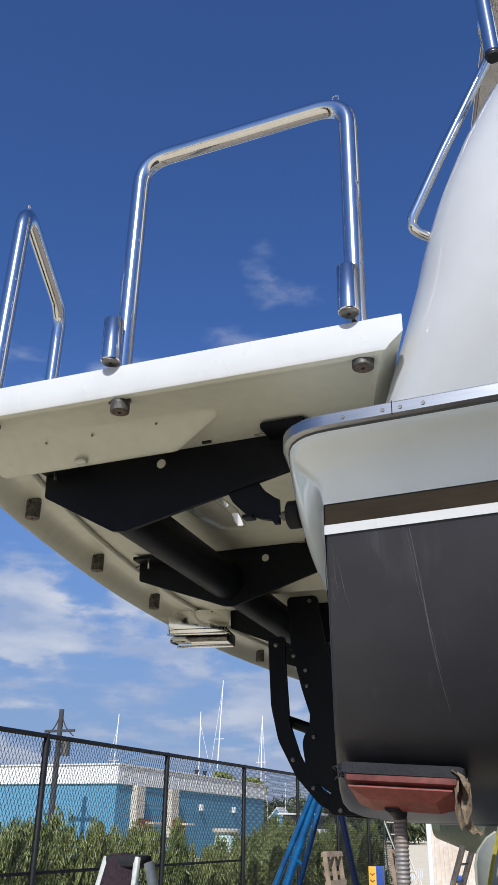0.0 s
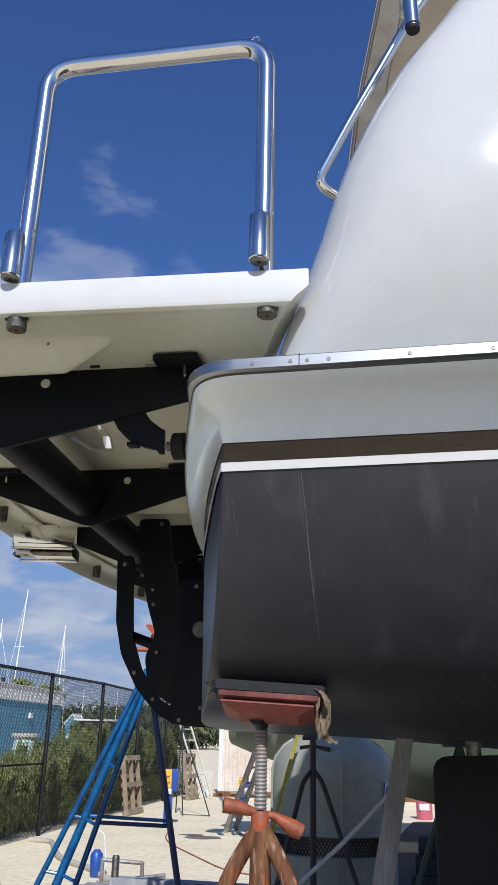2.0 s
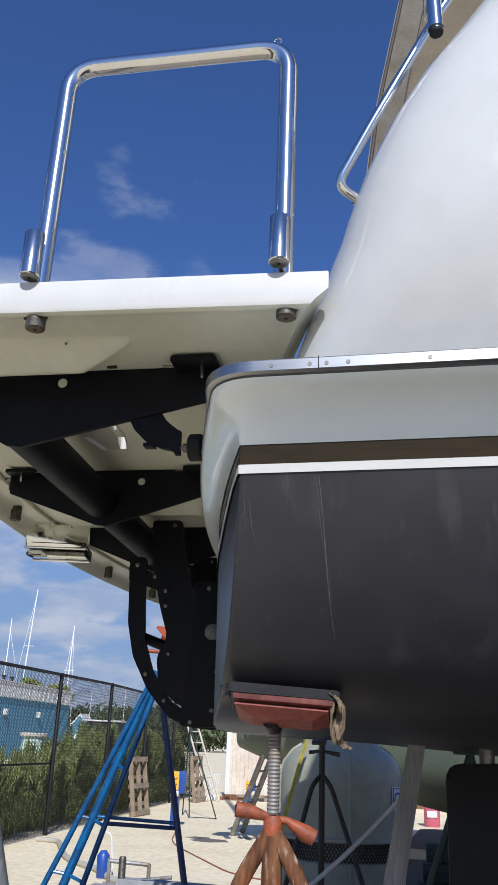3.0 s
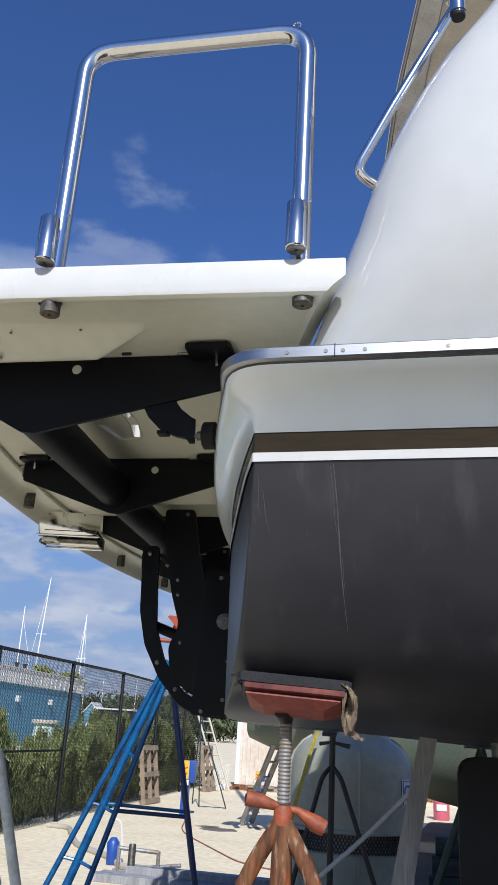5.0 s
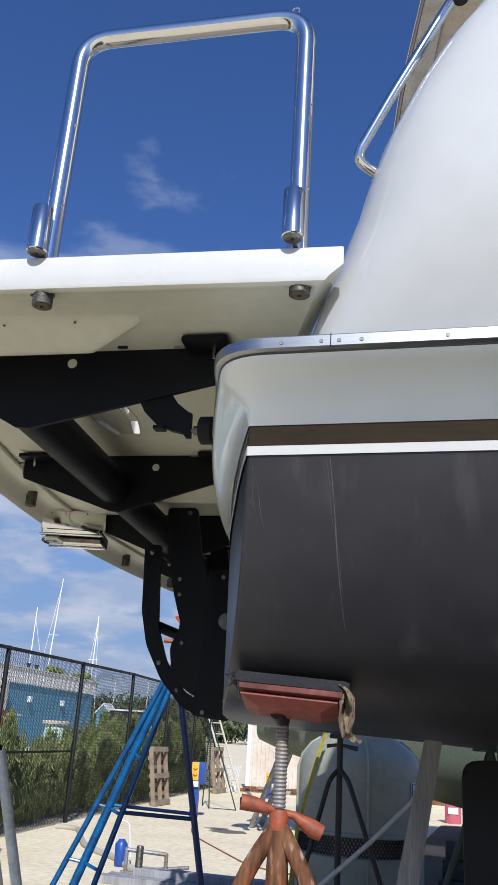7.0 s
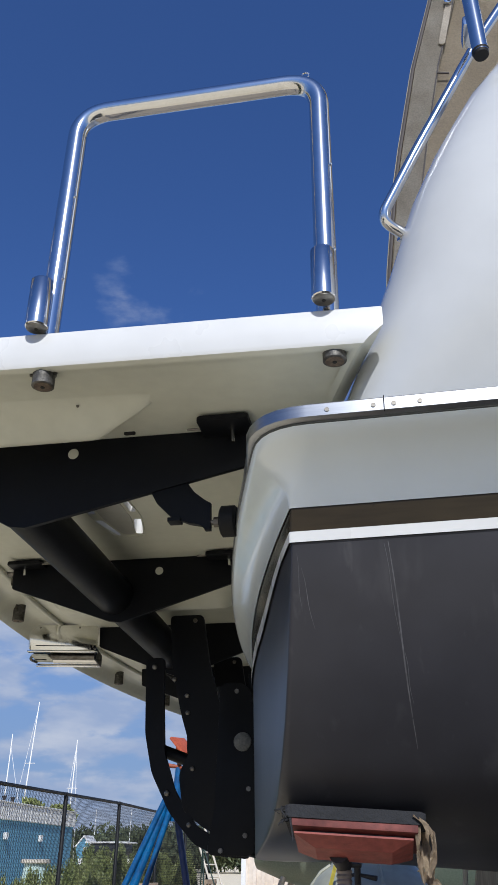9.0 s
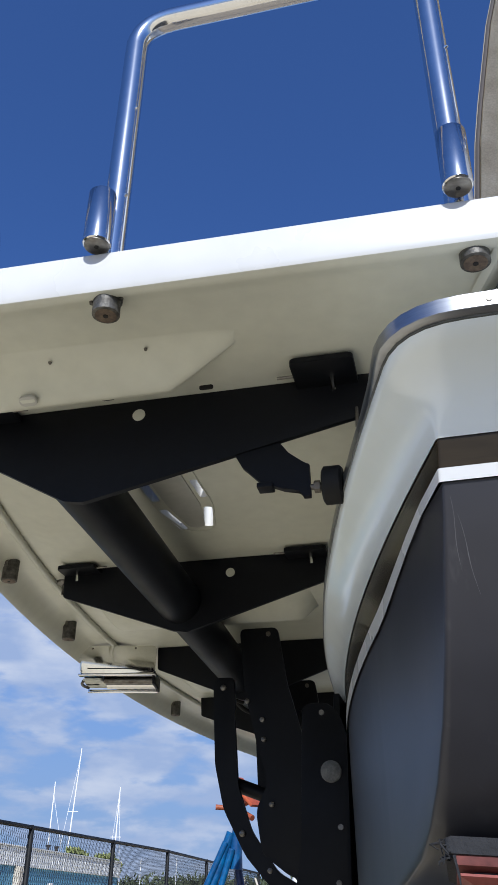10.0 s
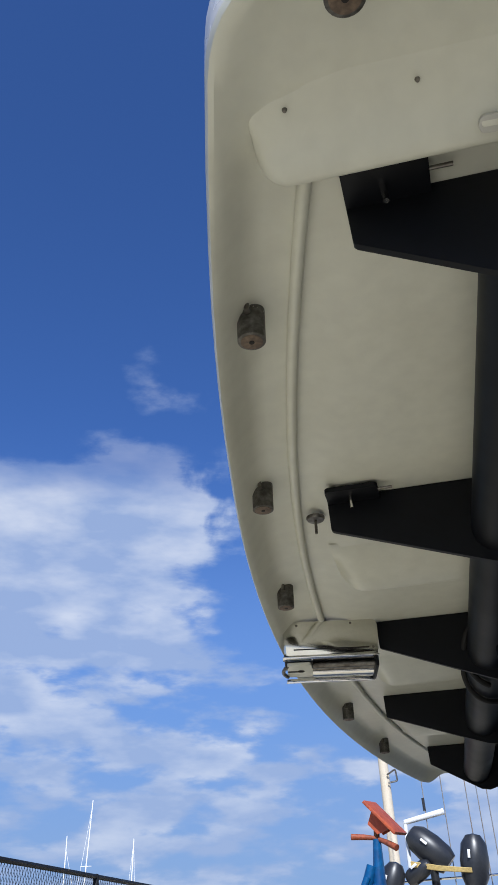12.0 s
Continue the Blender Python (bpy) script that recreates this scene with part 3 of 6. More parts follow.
    for ex, ey, ez in edge:
        rows.append([(ex + 1.6 * t, ey + 0.30 * t + 0.016 * math.sin(26 * t + 2.2 * ez) * min(1.0, 6 * t) + 0.010 * math.sin(47 * t - 3 * ez) * min(1.0, 6 * t), ez + 0.12 * t) for t in (i / 48 for i in range(49))])
    bm = grid_surface(rows)
    bmesh.ops.solidify(bm, geom=bm.faces[:], thickness=0.012)
    part("aft_curtain", bm, TAN, yacht, "tan canvas enclosure curtain with dark piping")
    part("piping", tube(edge, 0.008, 8), DARK_TRIM, yacht)
    part("piping", tube([(x - 0.009, y + 0.004, z) for x, y, z in edge], 0.003, 8), HEM, yacht)
    bm = grid_surface([[(x + d, y + 0.19 * d - 0.020, z) for d in (0.012, 0.05, 0.11)] for x, y, z in edge])
    bmesh.ops.solidify(bm, geom=bm.faces[:], thickness=0.006)
    part("curtain_hem", bm, HEM, yacht, "greyed canvas hem folded along the curtain's edge")
    part("hem_seam", tube([(x + 0.104, y - 0.0025, z) for x, y, z in edge], 0.003, 6), DARK_TRIM, yacht)
    # webbing loop with its eyelet and a zip slider on the hem
    part("webbing_loop", plate(round_poly([(-0.014, -0.125), (0.014, -0.125), (0.014, 0.125), (-0.014, 0.125)], 0.012), pose(0.055, 2.741, 4.715, 90, 0, 0) @ pose(0, 0, 0, 0, 0, -12), 0.007, 0.002), HEM, yacht)
    part("eyelet", tube([(0.078, 2.732, 4.848), (0.078, 2.724, 4.848), (0.078, 2.722, 4.848)], [0.017, 0.017, 0.013], 16), STEEL, yacht)
    part("eyelet_hole", tube([(0.083, 2.7225, 4.847), (0.083, 2.7195, 4.847)], 0.010, 14), HOLE, yacht)
    part("zip_slider", tube([(-0.004, 2.742, 4.427), (0.045, 2.750, 4.424)], [0.005, 0.004], 8), DARK_TRIM, yacht)
    # block for the unseen deckhouse behind the canvas, added to lengthen the shadow
    part("shade_block", box((4.2, 3.9, 5.5), (6.6, 1.8, 3.6), bevel=0.15), GELCOAT, yacht, "unseen white block behind the canvas, added to cast a longer shadow")
    # long scratches and run marks down the bottom paint
    def side_y(z):
        return float(np.interp(z, [1.488, 1.512, 1.548, 1.595, 1.66, 1.74, 1.82, 1.90, 1.943], [1.93, 1.832, 1.765, 1.712, 1.662, 1.617, 1.585, 1.558, 1.549]))
    for xa, za, xb, zb, w in ((-0.315, 1.938, -0.290, 1.60, 0.0026), (-0.322, 1.935, -0.306, 1.78, 0.0011), (-0.467, 1.90, -0.450, 1.80, 0.0010), (-0.474, 1.925, -0.470, 1.83, 0.0008), (-0.300, 1.76, -0.292, 1.68, 0.0010)):
        rows = []
        for i in range(13):
            t = i / 12
            z = za + (zb - za) * t
            x = xa + (xb - xa) * t + 0.0012 * math.sin(7 * t)
            h = w * (0.25 + 0.75 * math.sin(math.pi * min(1.0, 0.08 + 0.92 * t)))
            rows.append([(x - h / 2, side_y(z) - 0.0006, z), (x + h / 2, side_y(z) - 0.0006, z)])
        part("scratch", grid_surface(rows), SCRATCH, yacht, "thin pale scratch down the paint")
    # rudder under the hull
    out = round_poly([(-0.033, 0.62), (-0.036, 1.375), (0.34, 1.39), (0.32, 0.55)], 0.05)
    part("rudder", plate(out, xz_at(2.6), 0.05, 0.015), RUBBER, yacht, "black painted rudder blade")
    part("rudder_stock", tube([(0.085, 2.6, 1.36), (0.085, 2.6, 1.47)], 0.022, 14), STEEL_DULL, yacht)
    return yacht


build_boat()

# ---- swim platform ----
P_NEAR, P_FAR, P_TOP, P_LIP, P_UND = 1.530, 6.28, 2.424, 2.338, 2.362


def aft_x(y):
    return -1.968 + 0.062 * (y - 4.15) ** 2 + 0.012 * min(1.0, max(0.0, (y - 1.7) / 0.8))


def fore_x(y):
    return -0.735 + 0.077 * (y - YC) ** 2


def platform_outline(inset, n=40):
    """Outline of the platform, drawn in by inset, corners rounded."""
    y0, y1 = P_NEAR + inset, P_FAR - inset
    aft = [(aft_x(y) + inset, y) for y in (y0 + (y1 - y0) * i / n for i in range(n + 1))]
    fore = [(fore_x(y) - inset, y) for y in (y1 + (y0 - y1) * i / n for i in range(n + 1))]
    pts = [Vector((*p, 0)) for p in aft + fore]
    # round the two aft corners
    out = []
    ra = max(0.02, 0.115 - inset)
    keep_aft = [p for p in pts[:n + 1] if (p - pts[0]).length > ra and (p - pts[n]).length > ra]
    def bez(a, b, c, m=8):
        return [a * (1 - t) ** 2 + b * 2 * t * (1 - t) + c * t * t for t in (i / m for i in range(1, m))]
    near_in = Vector((pts[0].x + ra, y0, 0))
    far_in = Vector((pts[n].x + ra, y1, 0))
    out += [near_in] + bez(near_in, pts[0], keep_aft[0]) + keep_aft + bez(keep_aft[-1], pts[n], far_in) + [far_in]
    out += pts[n + 1:]
    return [(p.x, p.y) for p in out]


def build_platform():
    plat = thing("swim_platform", (-1.1, YC, P_LIP), "cream-white moulded swim platform behind the transom", "swim platform")
    # shell: top, rounded rim, lip underneath, underside panel set up a little
    rings = [(0.006, P_TOP), (0.002, P_TOP - 0.002), (0.0, P_TOP - 0.006), (0.0, P_TOP - 0.046), (0.0, P_LIP + 0.014), (0.004, P_LIP + 0.004), (0.012, P_LIP), (0.026, P_LIP + 0.003), (0.038, P_LIP + 0.0065), (0.05, P_LIP + 0.010), (0.065, P_LIP + 0.0135), (0.085, P_LIP + 0.017), (0.13, P_LIP + 0.0215), (0.18, P_UND - 0.0006), (0.24, P_UND)]
    def ease(t):
        t = min(1.0, max(0.0, t))
        return t * t * (3 - 2 * t)
    def skirt(x, y, inset, z):      # the aft rim hangs deeper than the side rim
        if z > P_TOP - 0.02 or inset > 0.068:
            return z
        aft = ease(1 - (x - inset - aft_x(y) - 0.02) / 0.08)
        return z - 0.057 * aft * ease((y - 1.55) / 0.45) * (1 - inset / 0.068) ** 1.3
    rows = [[(x, y, skirt(x, y, i, z)) for x, y in platform_outline(i)] for i, z in rings]
    bm = bmesh.new()
    vs = []
    for row in rows:
        vs.append([bm.verts.new(p) for p in row])
    for a, b in zip(vs, vs[1:]):
        k = min(len(a), len(b))
        for i in range(k):
            j = (i + 1) % k
            bm.faces.new((a[i], a[j], b[j], b[i]))
    bm.faces.new(vs[0][::-1])
    bm.faces.new(vs[-1])
    for v in bm.verts:      # the deck rises a little aft
        if abs(v.co.z - P_UND) > 1e-4:
            v.co.z += 0.020 * min(0.8, max(-0.4, -0.65 - v.co.x))
    for v in bm.verts:      # the fore end leans in under its top rim
        if v.co.x > fore_x(v.co.y) - 0.03:
            v.co.x += 0.006 - 0.034 * min(1.0, max(0.0, (P_TOP - 0.056 - v.co.z) / 0.026))
    shell = part("shell", bm, CREAM, None, "moulded gelcoat shell with rounded rim, underside cream from painted bounce light")
    # cut the slots of the hatch through the shell
    cut = bmesh.new()
    slots = [((-1.1885, 2.315), (0.022, 0.10), 0), ((-1.181, 2.485), (0.024, 0.135), -9), ((-1.084, 2.483), (0.024, 0.125), 15), ((-1.0615, 2.315), (0.020, 0.10), 0)]
    for (x, y), size, turn in slots:
        bm_plate(cut, round_poly([(-size[0] / 2, -size[1] / 2), (size[0] / 2, -size[1] / 2), (size[0] / 2, size[1] / 2), (-size[0] / 2, size[1] / 2)], 0.009), pose(x, y, 2.39, 0, 0, turn), 0.3)
    bmesh.ops.recalc_face_normals(cut, faces=cut.faces)
    cme = bpy.data.meshes.new("cutter")
    cut.to_mesh(cme)
    cut.free()
    cob = new("cutter", cme)
    mod = shell.modifiers.new("slots", "BOOLEAN")
    mod.operation, mod.object, mod.solver = "DIFFERENCE", cob, "EXACT"
    dg = bpy.context.evaluated_depsgraph_get()
    done = bpy.data.meshes.new_from_object(shell.evaluated_get(dg))
    shell.modifiers.clear()
    shell.data = done
    bpy.data.objects.remove(cob)
    for p in shell.data.polygons:
        p.use_smooth = True
    shell.data.set_sharp_from_angle(angle=radians(40))
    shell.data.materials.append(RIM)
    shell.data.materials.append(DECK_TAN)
    for p in shell.data.polygons:      # cream underneath puts warm ground bounce into the colour; rim white, deck tan
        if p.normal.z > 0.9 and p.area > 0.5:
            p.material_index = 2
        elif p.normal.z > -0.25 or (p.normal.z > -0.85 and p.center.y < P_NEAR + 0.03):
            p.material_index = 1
    shell.parent, shell.location = plat, -plat.location
    # moulded ribs under the deck
    def shell_z(x, y):      # height of the underside near the side edge
        up = 0.020 * min(0.8, max(-0.4, -0.65 - x))
        return float(np.interp(y - P_NEAR, [0.13, 0.18, 0.24], [P_LIP + 0.0215 + up, P_UND - 0.0006 + up, P_UND]))
    prof = [(0, 0), (0.14, 0.0016), (0.28, 0.005), (0.42, 0.0125), (0.53, 0.022), (0.64, 0.0335), (0.73, 0.0425), (0.82, 0.049), (0.90, 0.052), (0.96, 0.0525), (0.985, 0.0505), (1.0, 0.045), (1.0, 0.02), (1.0, -0.001)]
    rows = []
    for i in range(71):
        x = -1.548 + 0.735 * (i / 70) ** 1.5
        near_end = 1 - min(1.0, (x + 1.548) / 0.045)
        y_out, y_in = 1.692, 1.807 - 0.48 * max(0.0, x + 0.962) - 0.022 * (1 - math.sqrt(1 - near_end ** 2))
        fade = math.sqrt(max(0.0, 1 - near_end ** 2)) * (1.0 if x < -0.968 else max(0.0, (-0.813 - x) / 0.155) ** 0.9)
        rows.append([(x, y_out + (y_in - y_out) * u, shell_z(x, y_out + (y_in - y_out) * u) * (1 - u) + P_UND * u + 0.001 - d * (fade if d > 0 else 1)) for u, d in prof])
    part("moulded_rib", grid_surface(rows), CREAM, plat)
    def ridge(x0, x1, ya, yb, yc, drop):      # a moulded step: slopes down from ya to yb, drops back at yc
        rows = []
        for i in range(41):
            x = x0 + (x1 - x0) * i / 40
            fade = math.sqrt(ease((x - x0) / 0.06) * ease((x1 - x) / 0.06))
            row = []
            for k in range(25):
                y = ya + (yc - ya) * k / 24
                h = ease((y - ya) / (yb - ya)) * (1.0 if y < yb else math.sqrt(max(0.0, 1 - ((y - yb) / (yc - yb)) ** 2)))
                row.append((x, y, P_UND + 0.0012 - drop * h * fade))
            rows.append(row)
        part("moulded_rib", grid_surface(rows), CREAM, plat)
    ridge(-1.67, -0.92, 3.04, 3.245, 3.275, 0.056)
    ridge(-1.69, -0.90, 3.98, 4.28, 4.33, 0.036)
    ridge(-1.69, -0.92, 4.88, 5.16, 5.21, 0.036)
    groove = [(-1.80 + 0.066 * (y - 4.0) ** 2, y, P_UND + 0.001) for y in (1.79 + (5.75 - 1.79) * i / 40 for i in range(41))]
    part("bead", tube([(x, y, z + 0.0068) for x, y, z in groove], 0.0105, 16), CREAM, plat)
    # hatch panel behind the slots
    part("hatch_panel", plate(round_poly([(-1.168, 2.17), (-1.080, 2.17), (-1.082, 2.40), (-1.108, 2.54), (-1.150, 2.54), (-1.168, 2.40)], 0.02), pose(0, 0, P_UND - 0.001), 0.004), HATCH_GREY, plat)
    ring = round_poly([(-1.202, 2.15), (-1.050, 2.15), (-1.050, 2.40), (-1.086, 2.565), (-1.170, 2.565), (-1.202, 2.42)], 0.025)
    part("hatch_trim", tube([(x, y, P_UND - 0.001) for x, y in ring + ring[:1]], 0.0025, 6), CREAM, plat)
    # sockets for the staple rails
    def socket(x, y):
        b = bmesh.new()
        zb = 2.318 if y < 1.8 else 2.306
        bm_tube(b, [(x, y, P_UND + 0.01), (x, y, zb + 0.0012), (x, y, zb), (x, y, zb + 0.0004)], [0.0235, 0.0235, 0.0218, 0.006], 24)
        s = part("socket", b, SOCKET_BODY, plat, "dull weathered rail socket")
        part("socket_face", tube([(x, y, zb + 0.002), (x, y, zb - 0.0008), (x, y, zb - 0.001)], [0.0185, 0.0185, 0.017], 20), SOCKET_FACE, s, "worn bronze-coloured socket face")
        part("drain_hole", tube([(x, y, zb + 0.0015), (x, y, zb - 0.0022)], 0.0045, 10), HOLE, s)
        if y < 1.8:
            part("flange", plate(round_poly([(x - 0.034, y - 0.010), (x + 0.034, y - 0.010), (x + 0.016, y + 0.026), (x - 0.016, y + 0.026)], 0.006), pose(0, 0, P_UND - 0.006), 0.008), SOCKET_BODY, s)
            for dx in (-0.026, 0.026):
                part("bolt", tube([(x + dx, y - 0.004, P_UND - 0.008), (x + dx, y - 0.004, P_UND - 0.018)], [0.0055, 0.0045], 6), SOCKET_BODY, s)
        else:
            part("bolt", tube([(x, y - 0.030, P_UND + 0.004), (x, y - 0.030, P_UND - 0.012), (x, y - 0.030, P_UND - 0.016)], [0.0045, 0.0045, 0.007], 8), STEEL_DULL, s)
    for x, y in ((-0.395, 1.565), (-1.0, 1.562), (-1.398, 1.572), (-1.637, 2.10), (-1.761, 2.69), (-1.842, 3.30), (-1.865, 3.97), (-1.868, 4.645), (-1.80, 5.35)):
        socket(x, y)
    # small screws along the rib
    for x, y in ((-1.496, 1.722), (-1.328, 1.723), (-1.183, 1.724), (-0.989, 1.722), (-1.30, 5.35), (-1.72, 3.62), (-1.50, 4.60)):
        part("screw", tube([(x, y, P_UND - 0.002), (x, y, P_UND - 0.006)], [0.0038, 0.0024], 10), STEEL_DULL, plat)
    drain = part("drain_slot", plate(round_poly([(-0.018, -0.011), (0.018, -0.011), (0.018, 0.011), (-0.018, 0.011)], 0.0105), pose(-1.245, 1.773, 2.312, -22, 0, 2), 0.008, 0.001), HATCH_GREY, plat, "oval drain slot")
    part("drain_lip", plate(round_poly([(-0.015, -0.010), (0.015, -0.010), (0.015, 0.000), (-0.015, 0.000)], 0.005), pose(-1.245, 1.775, 2.309, -30, 0, 2), 0.006, 0.001), CREAM, drain)
    for x, y in ((-1.123, 1.869), (-0.915, 1.873), (-0.955, 2.955), (-0.90, 2.96)):
        part("vent_slot", plate(round_poly([(x - 0.014, y - 0.005), (x + 0.014, y - 0.005), (x + 0.014, y + 0.005), (x - 0.014, y + 0.005)], 0.005), pose(0, 0, P_UND - 0.002), 0.006, 0.001), HOLE, plat)
    # stowed boarding ladder in its polished tray
    face = pose(-1.766, 3.556, 2.306, 90, 0, 0)
    tray = part("ladder_tray", plate(round_poly([(-0.147, -0.053), (0.147, -0.053), (0.150, 0.056), (-0.150, 0.056)], 0.02), face, 0.006, 0.002), MIRROR, plat, "polished stainless boarding ladder tray")
    part("tray_slit", box((-1.765, 3.5525, 2.272), (0.235, 0.004, 0.0035), bevel=0.0), HOLE, tray)
    part("tray_lip", box((-1.768, 3.570, 2.250), (0.300, 0.034, 0.007), bevel=0.003), STEEL, tray, "bright folded lip")
    part("tray_pan", box((-1.768, 3.645, 2.262), (0.290, 0.15, 0.006), bevel=0.002), BLACK_COAT, tray)
    cap = part("tray_cap", plate(round_poly([(-1.905, 3.585), (-1.832, 3.585), (-1.815, 3.712), (-1.905, 3.712)], 0.006), pose(0, 0, 2.238), 0.008, 0.002), CREAM, tray, "white plate with a keyhole slot")
    part("keyhole", tube([(-1.862, 3.65, 2.2355), (-1.862, 3.65, 2.2325)], 0.011, 14), HOLE, cap)
    part("keyway", box((-1.883, 3.652, 2.2335), (0.042, 0.010, 0.002), bevel=0.0), HOLE, cap)
    part("cap_hinge", tube(fillet([(-1.905, 3.60, 2.235), (-1.918, 3.63, 2.232), (-1.918, 3.67, 2.232), (-1.905, 3.70, 2.232)], 0.02), 0.006, 8), STEEL_DULL, cap)
    for y, r, m in ((3.612, 0.011, STEEL_DULL), (3.645, 0.009, STEEL_DULL), (3.678, 0.017, STEEL)):
        part("ladder_rung", tube([(-1.825, y, 2.240), (-1.630, y, 2.240)], r, 12), m, tray)
    part("tray_edge", box((-1.768, 3.716, 2.222), (0.285, 0.008, 0.014), bevel=0.003), STEEL, tray)
    part("tray_end", box((-1.625, 3.645, 2.244), (0.010, 0.15, 0.05), bevel=0.003), BLACK_COAT, tray)
    for x, z in ((-1.87, 2.350), (-1.70, 2.352), (-1.635, 2.272)):
        part("tray_screw", tube([(x, 3.554, z), (x, 3.5515, z)], [0.005, 0.003], 10), STEEL_DULL, tray)
    tray.matrix_basis = Matrix.Translation(tray.location) @ pose(-1.766, 3.600, 0, 0, 0, 11) @ pose(1.766, -3.556, 0)
    part("twist_latch", tube([(-1.672, 2.87, P_UND), (-1.672, 2.87, P_UND - 0.004), (-1.672, 2.87, P_UND - 0.008), (-1.672, 2.87, P_UND - 0.009)], [0.0225, 0.0225, 0.020, 0.008], 20), STEEL_DULL, plat)
    part("latch_pin", tube([(-1.672, 2.87, P_UND - 0.008), (-1.672, 2.87, P_UND - 0.044)], 0.0035, 8), STEEL_DULL, plat)
    return plat


build_platform()


# ---- staple rails ----
def build_staple(a, b, top_a, top_b, stubs, ring_at):
    rail = thing("staple_rail", (a[0], a[1], P_TOP), "polished stainless staple rail standing in the platform sockets", "railing", "staple rails")
    pts = fillet([(a[0], a[1], 2.36), (*top_a,), (*top_b,), (b[0], b[1], 2.36)], 0.085, 10)
    part("rail_tube", tube(pts, 0.0235, 20), STEEL, rail)
    for x, y, z in stubs:
        s = part("stub_holder", tube([(x, y, z), (x, y, z + 0.002), (x, y, z + 0.117), (x, y, z + 0.12)], [0.0225, 0.0245, 0.0245, 0.022], 20), STEEL, rail, "short closed rod stub welded to the leg")
        part("end_cap", tube([(x, y, z + 0.003), (x, y, z - 0.002), (x, y, z - 0.003)], [0.0215, 0.0215, 0.020], 20), STEEL_DULL, s)
        part("drain_hole", tube([(x, y, z - 0.002), (x, y, z - 0.004)], 0.004, 8), HOLE, s)
    d = (Vector(top_b) - Vector(top_a)).normalized()
    c = Vector(top_b if ring_at else top_a) + d * (-0.03 if ring_at else 0.03) + Vector((0, 0, 0.026))
    part("eye_ring", tube([c + d * 0.009 * math.cos(t) + Vector((0, 0, 0.009 * math.sin(t))) for t in (2 * math.pi * i / 16 for i in range(17))], 0.0022, 6), STEEL, rail)
    for p, q in ((a, top_a), (b, top_b)):
        for h in (0.30, 0.62):
            v = Vector((p[0], p[1], 2.36)).lerp(Vector(q), h)
            part("snap_button", tube([v + Vector((0.020, -0.011, 0)), v + Vector((0.0235, -0.013, 0))], [0.004, 0.0025], 8), STEEL, rail)
    return rail


build_staple((-0.405, 1.565), (-1.004, 1.562), (-0.410, 1.588, 3.125), (-1.012, 1.590, 3.128), [(-0.408, 1.517, 2.434), (-1.011, 1.519, 2.437)], 0)
build_staple((-1.408, 1.572), (-1.637, 2.10), (-1.425, 1.61, 3.115), (-1.65, 2.13, 3.11), [], 0)


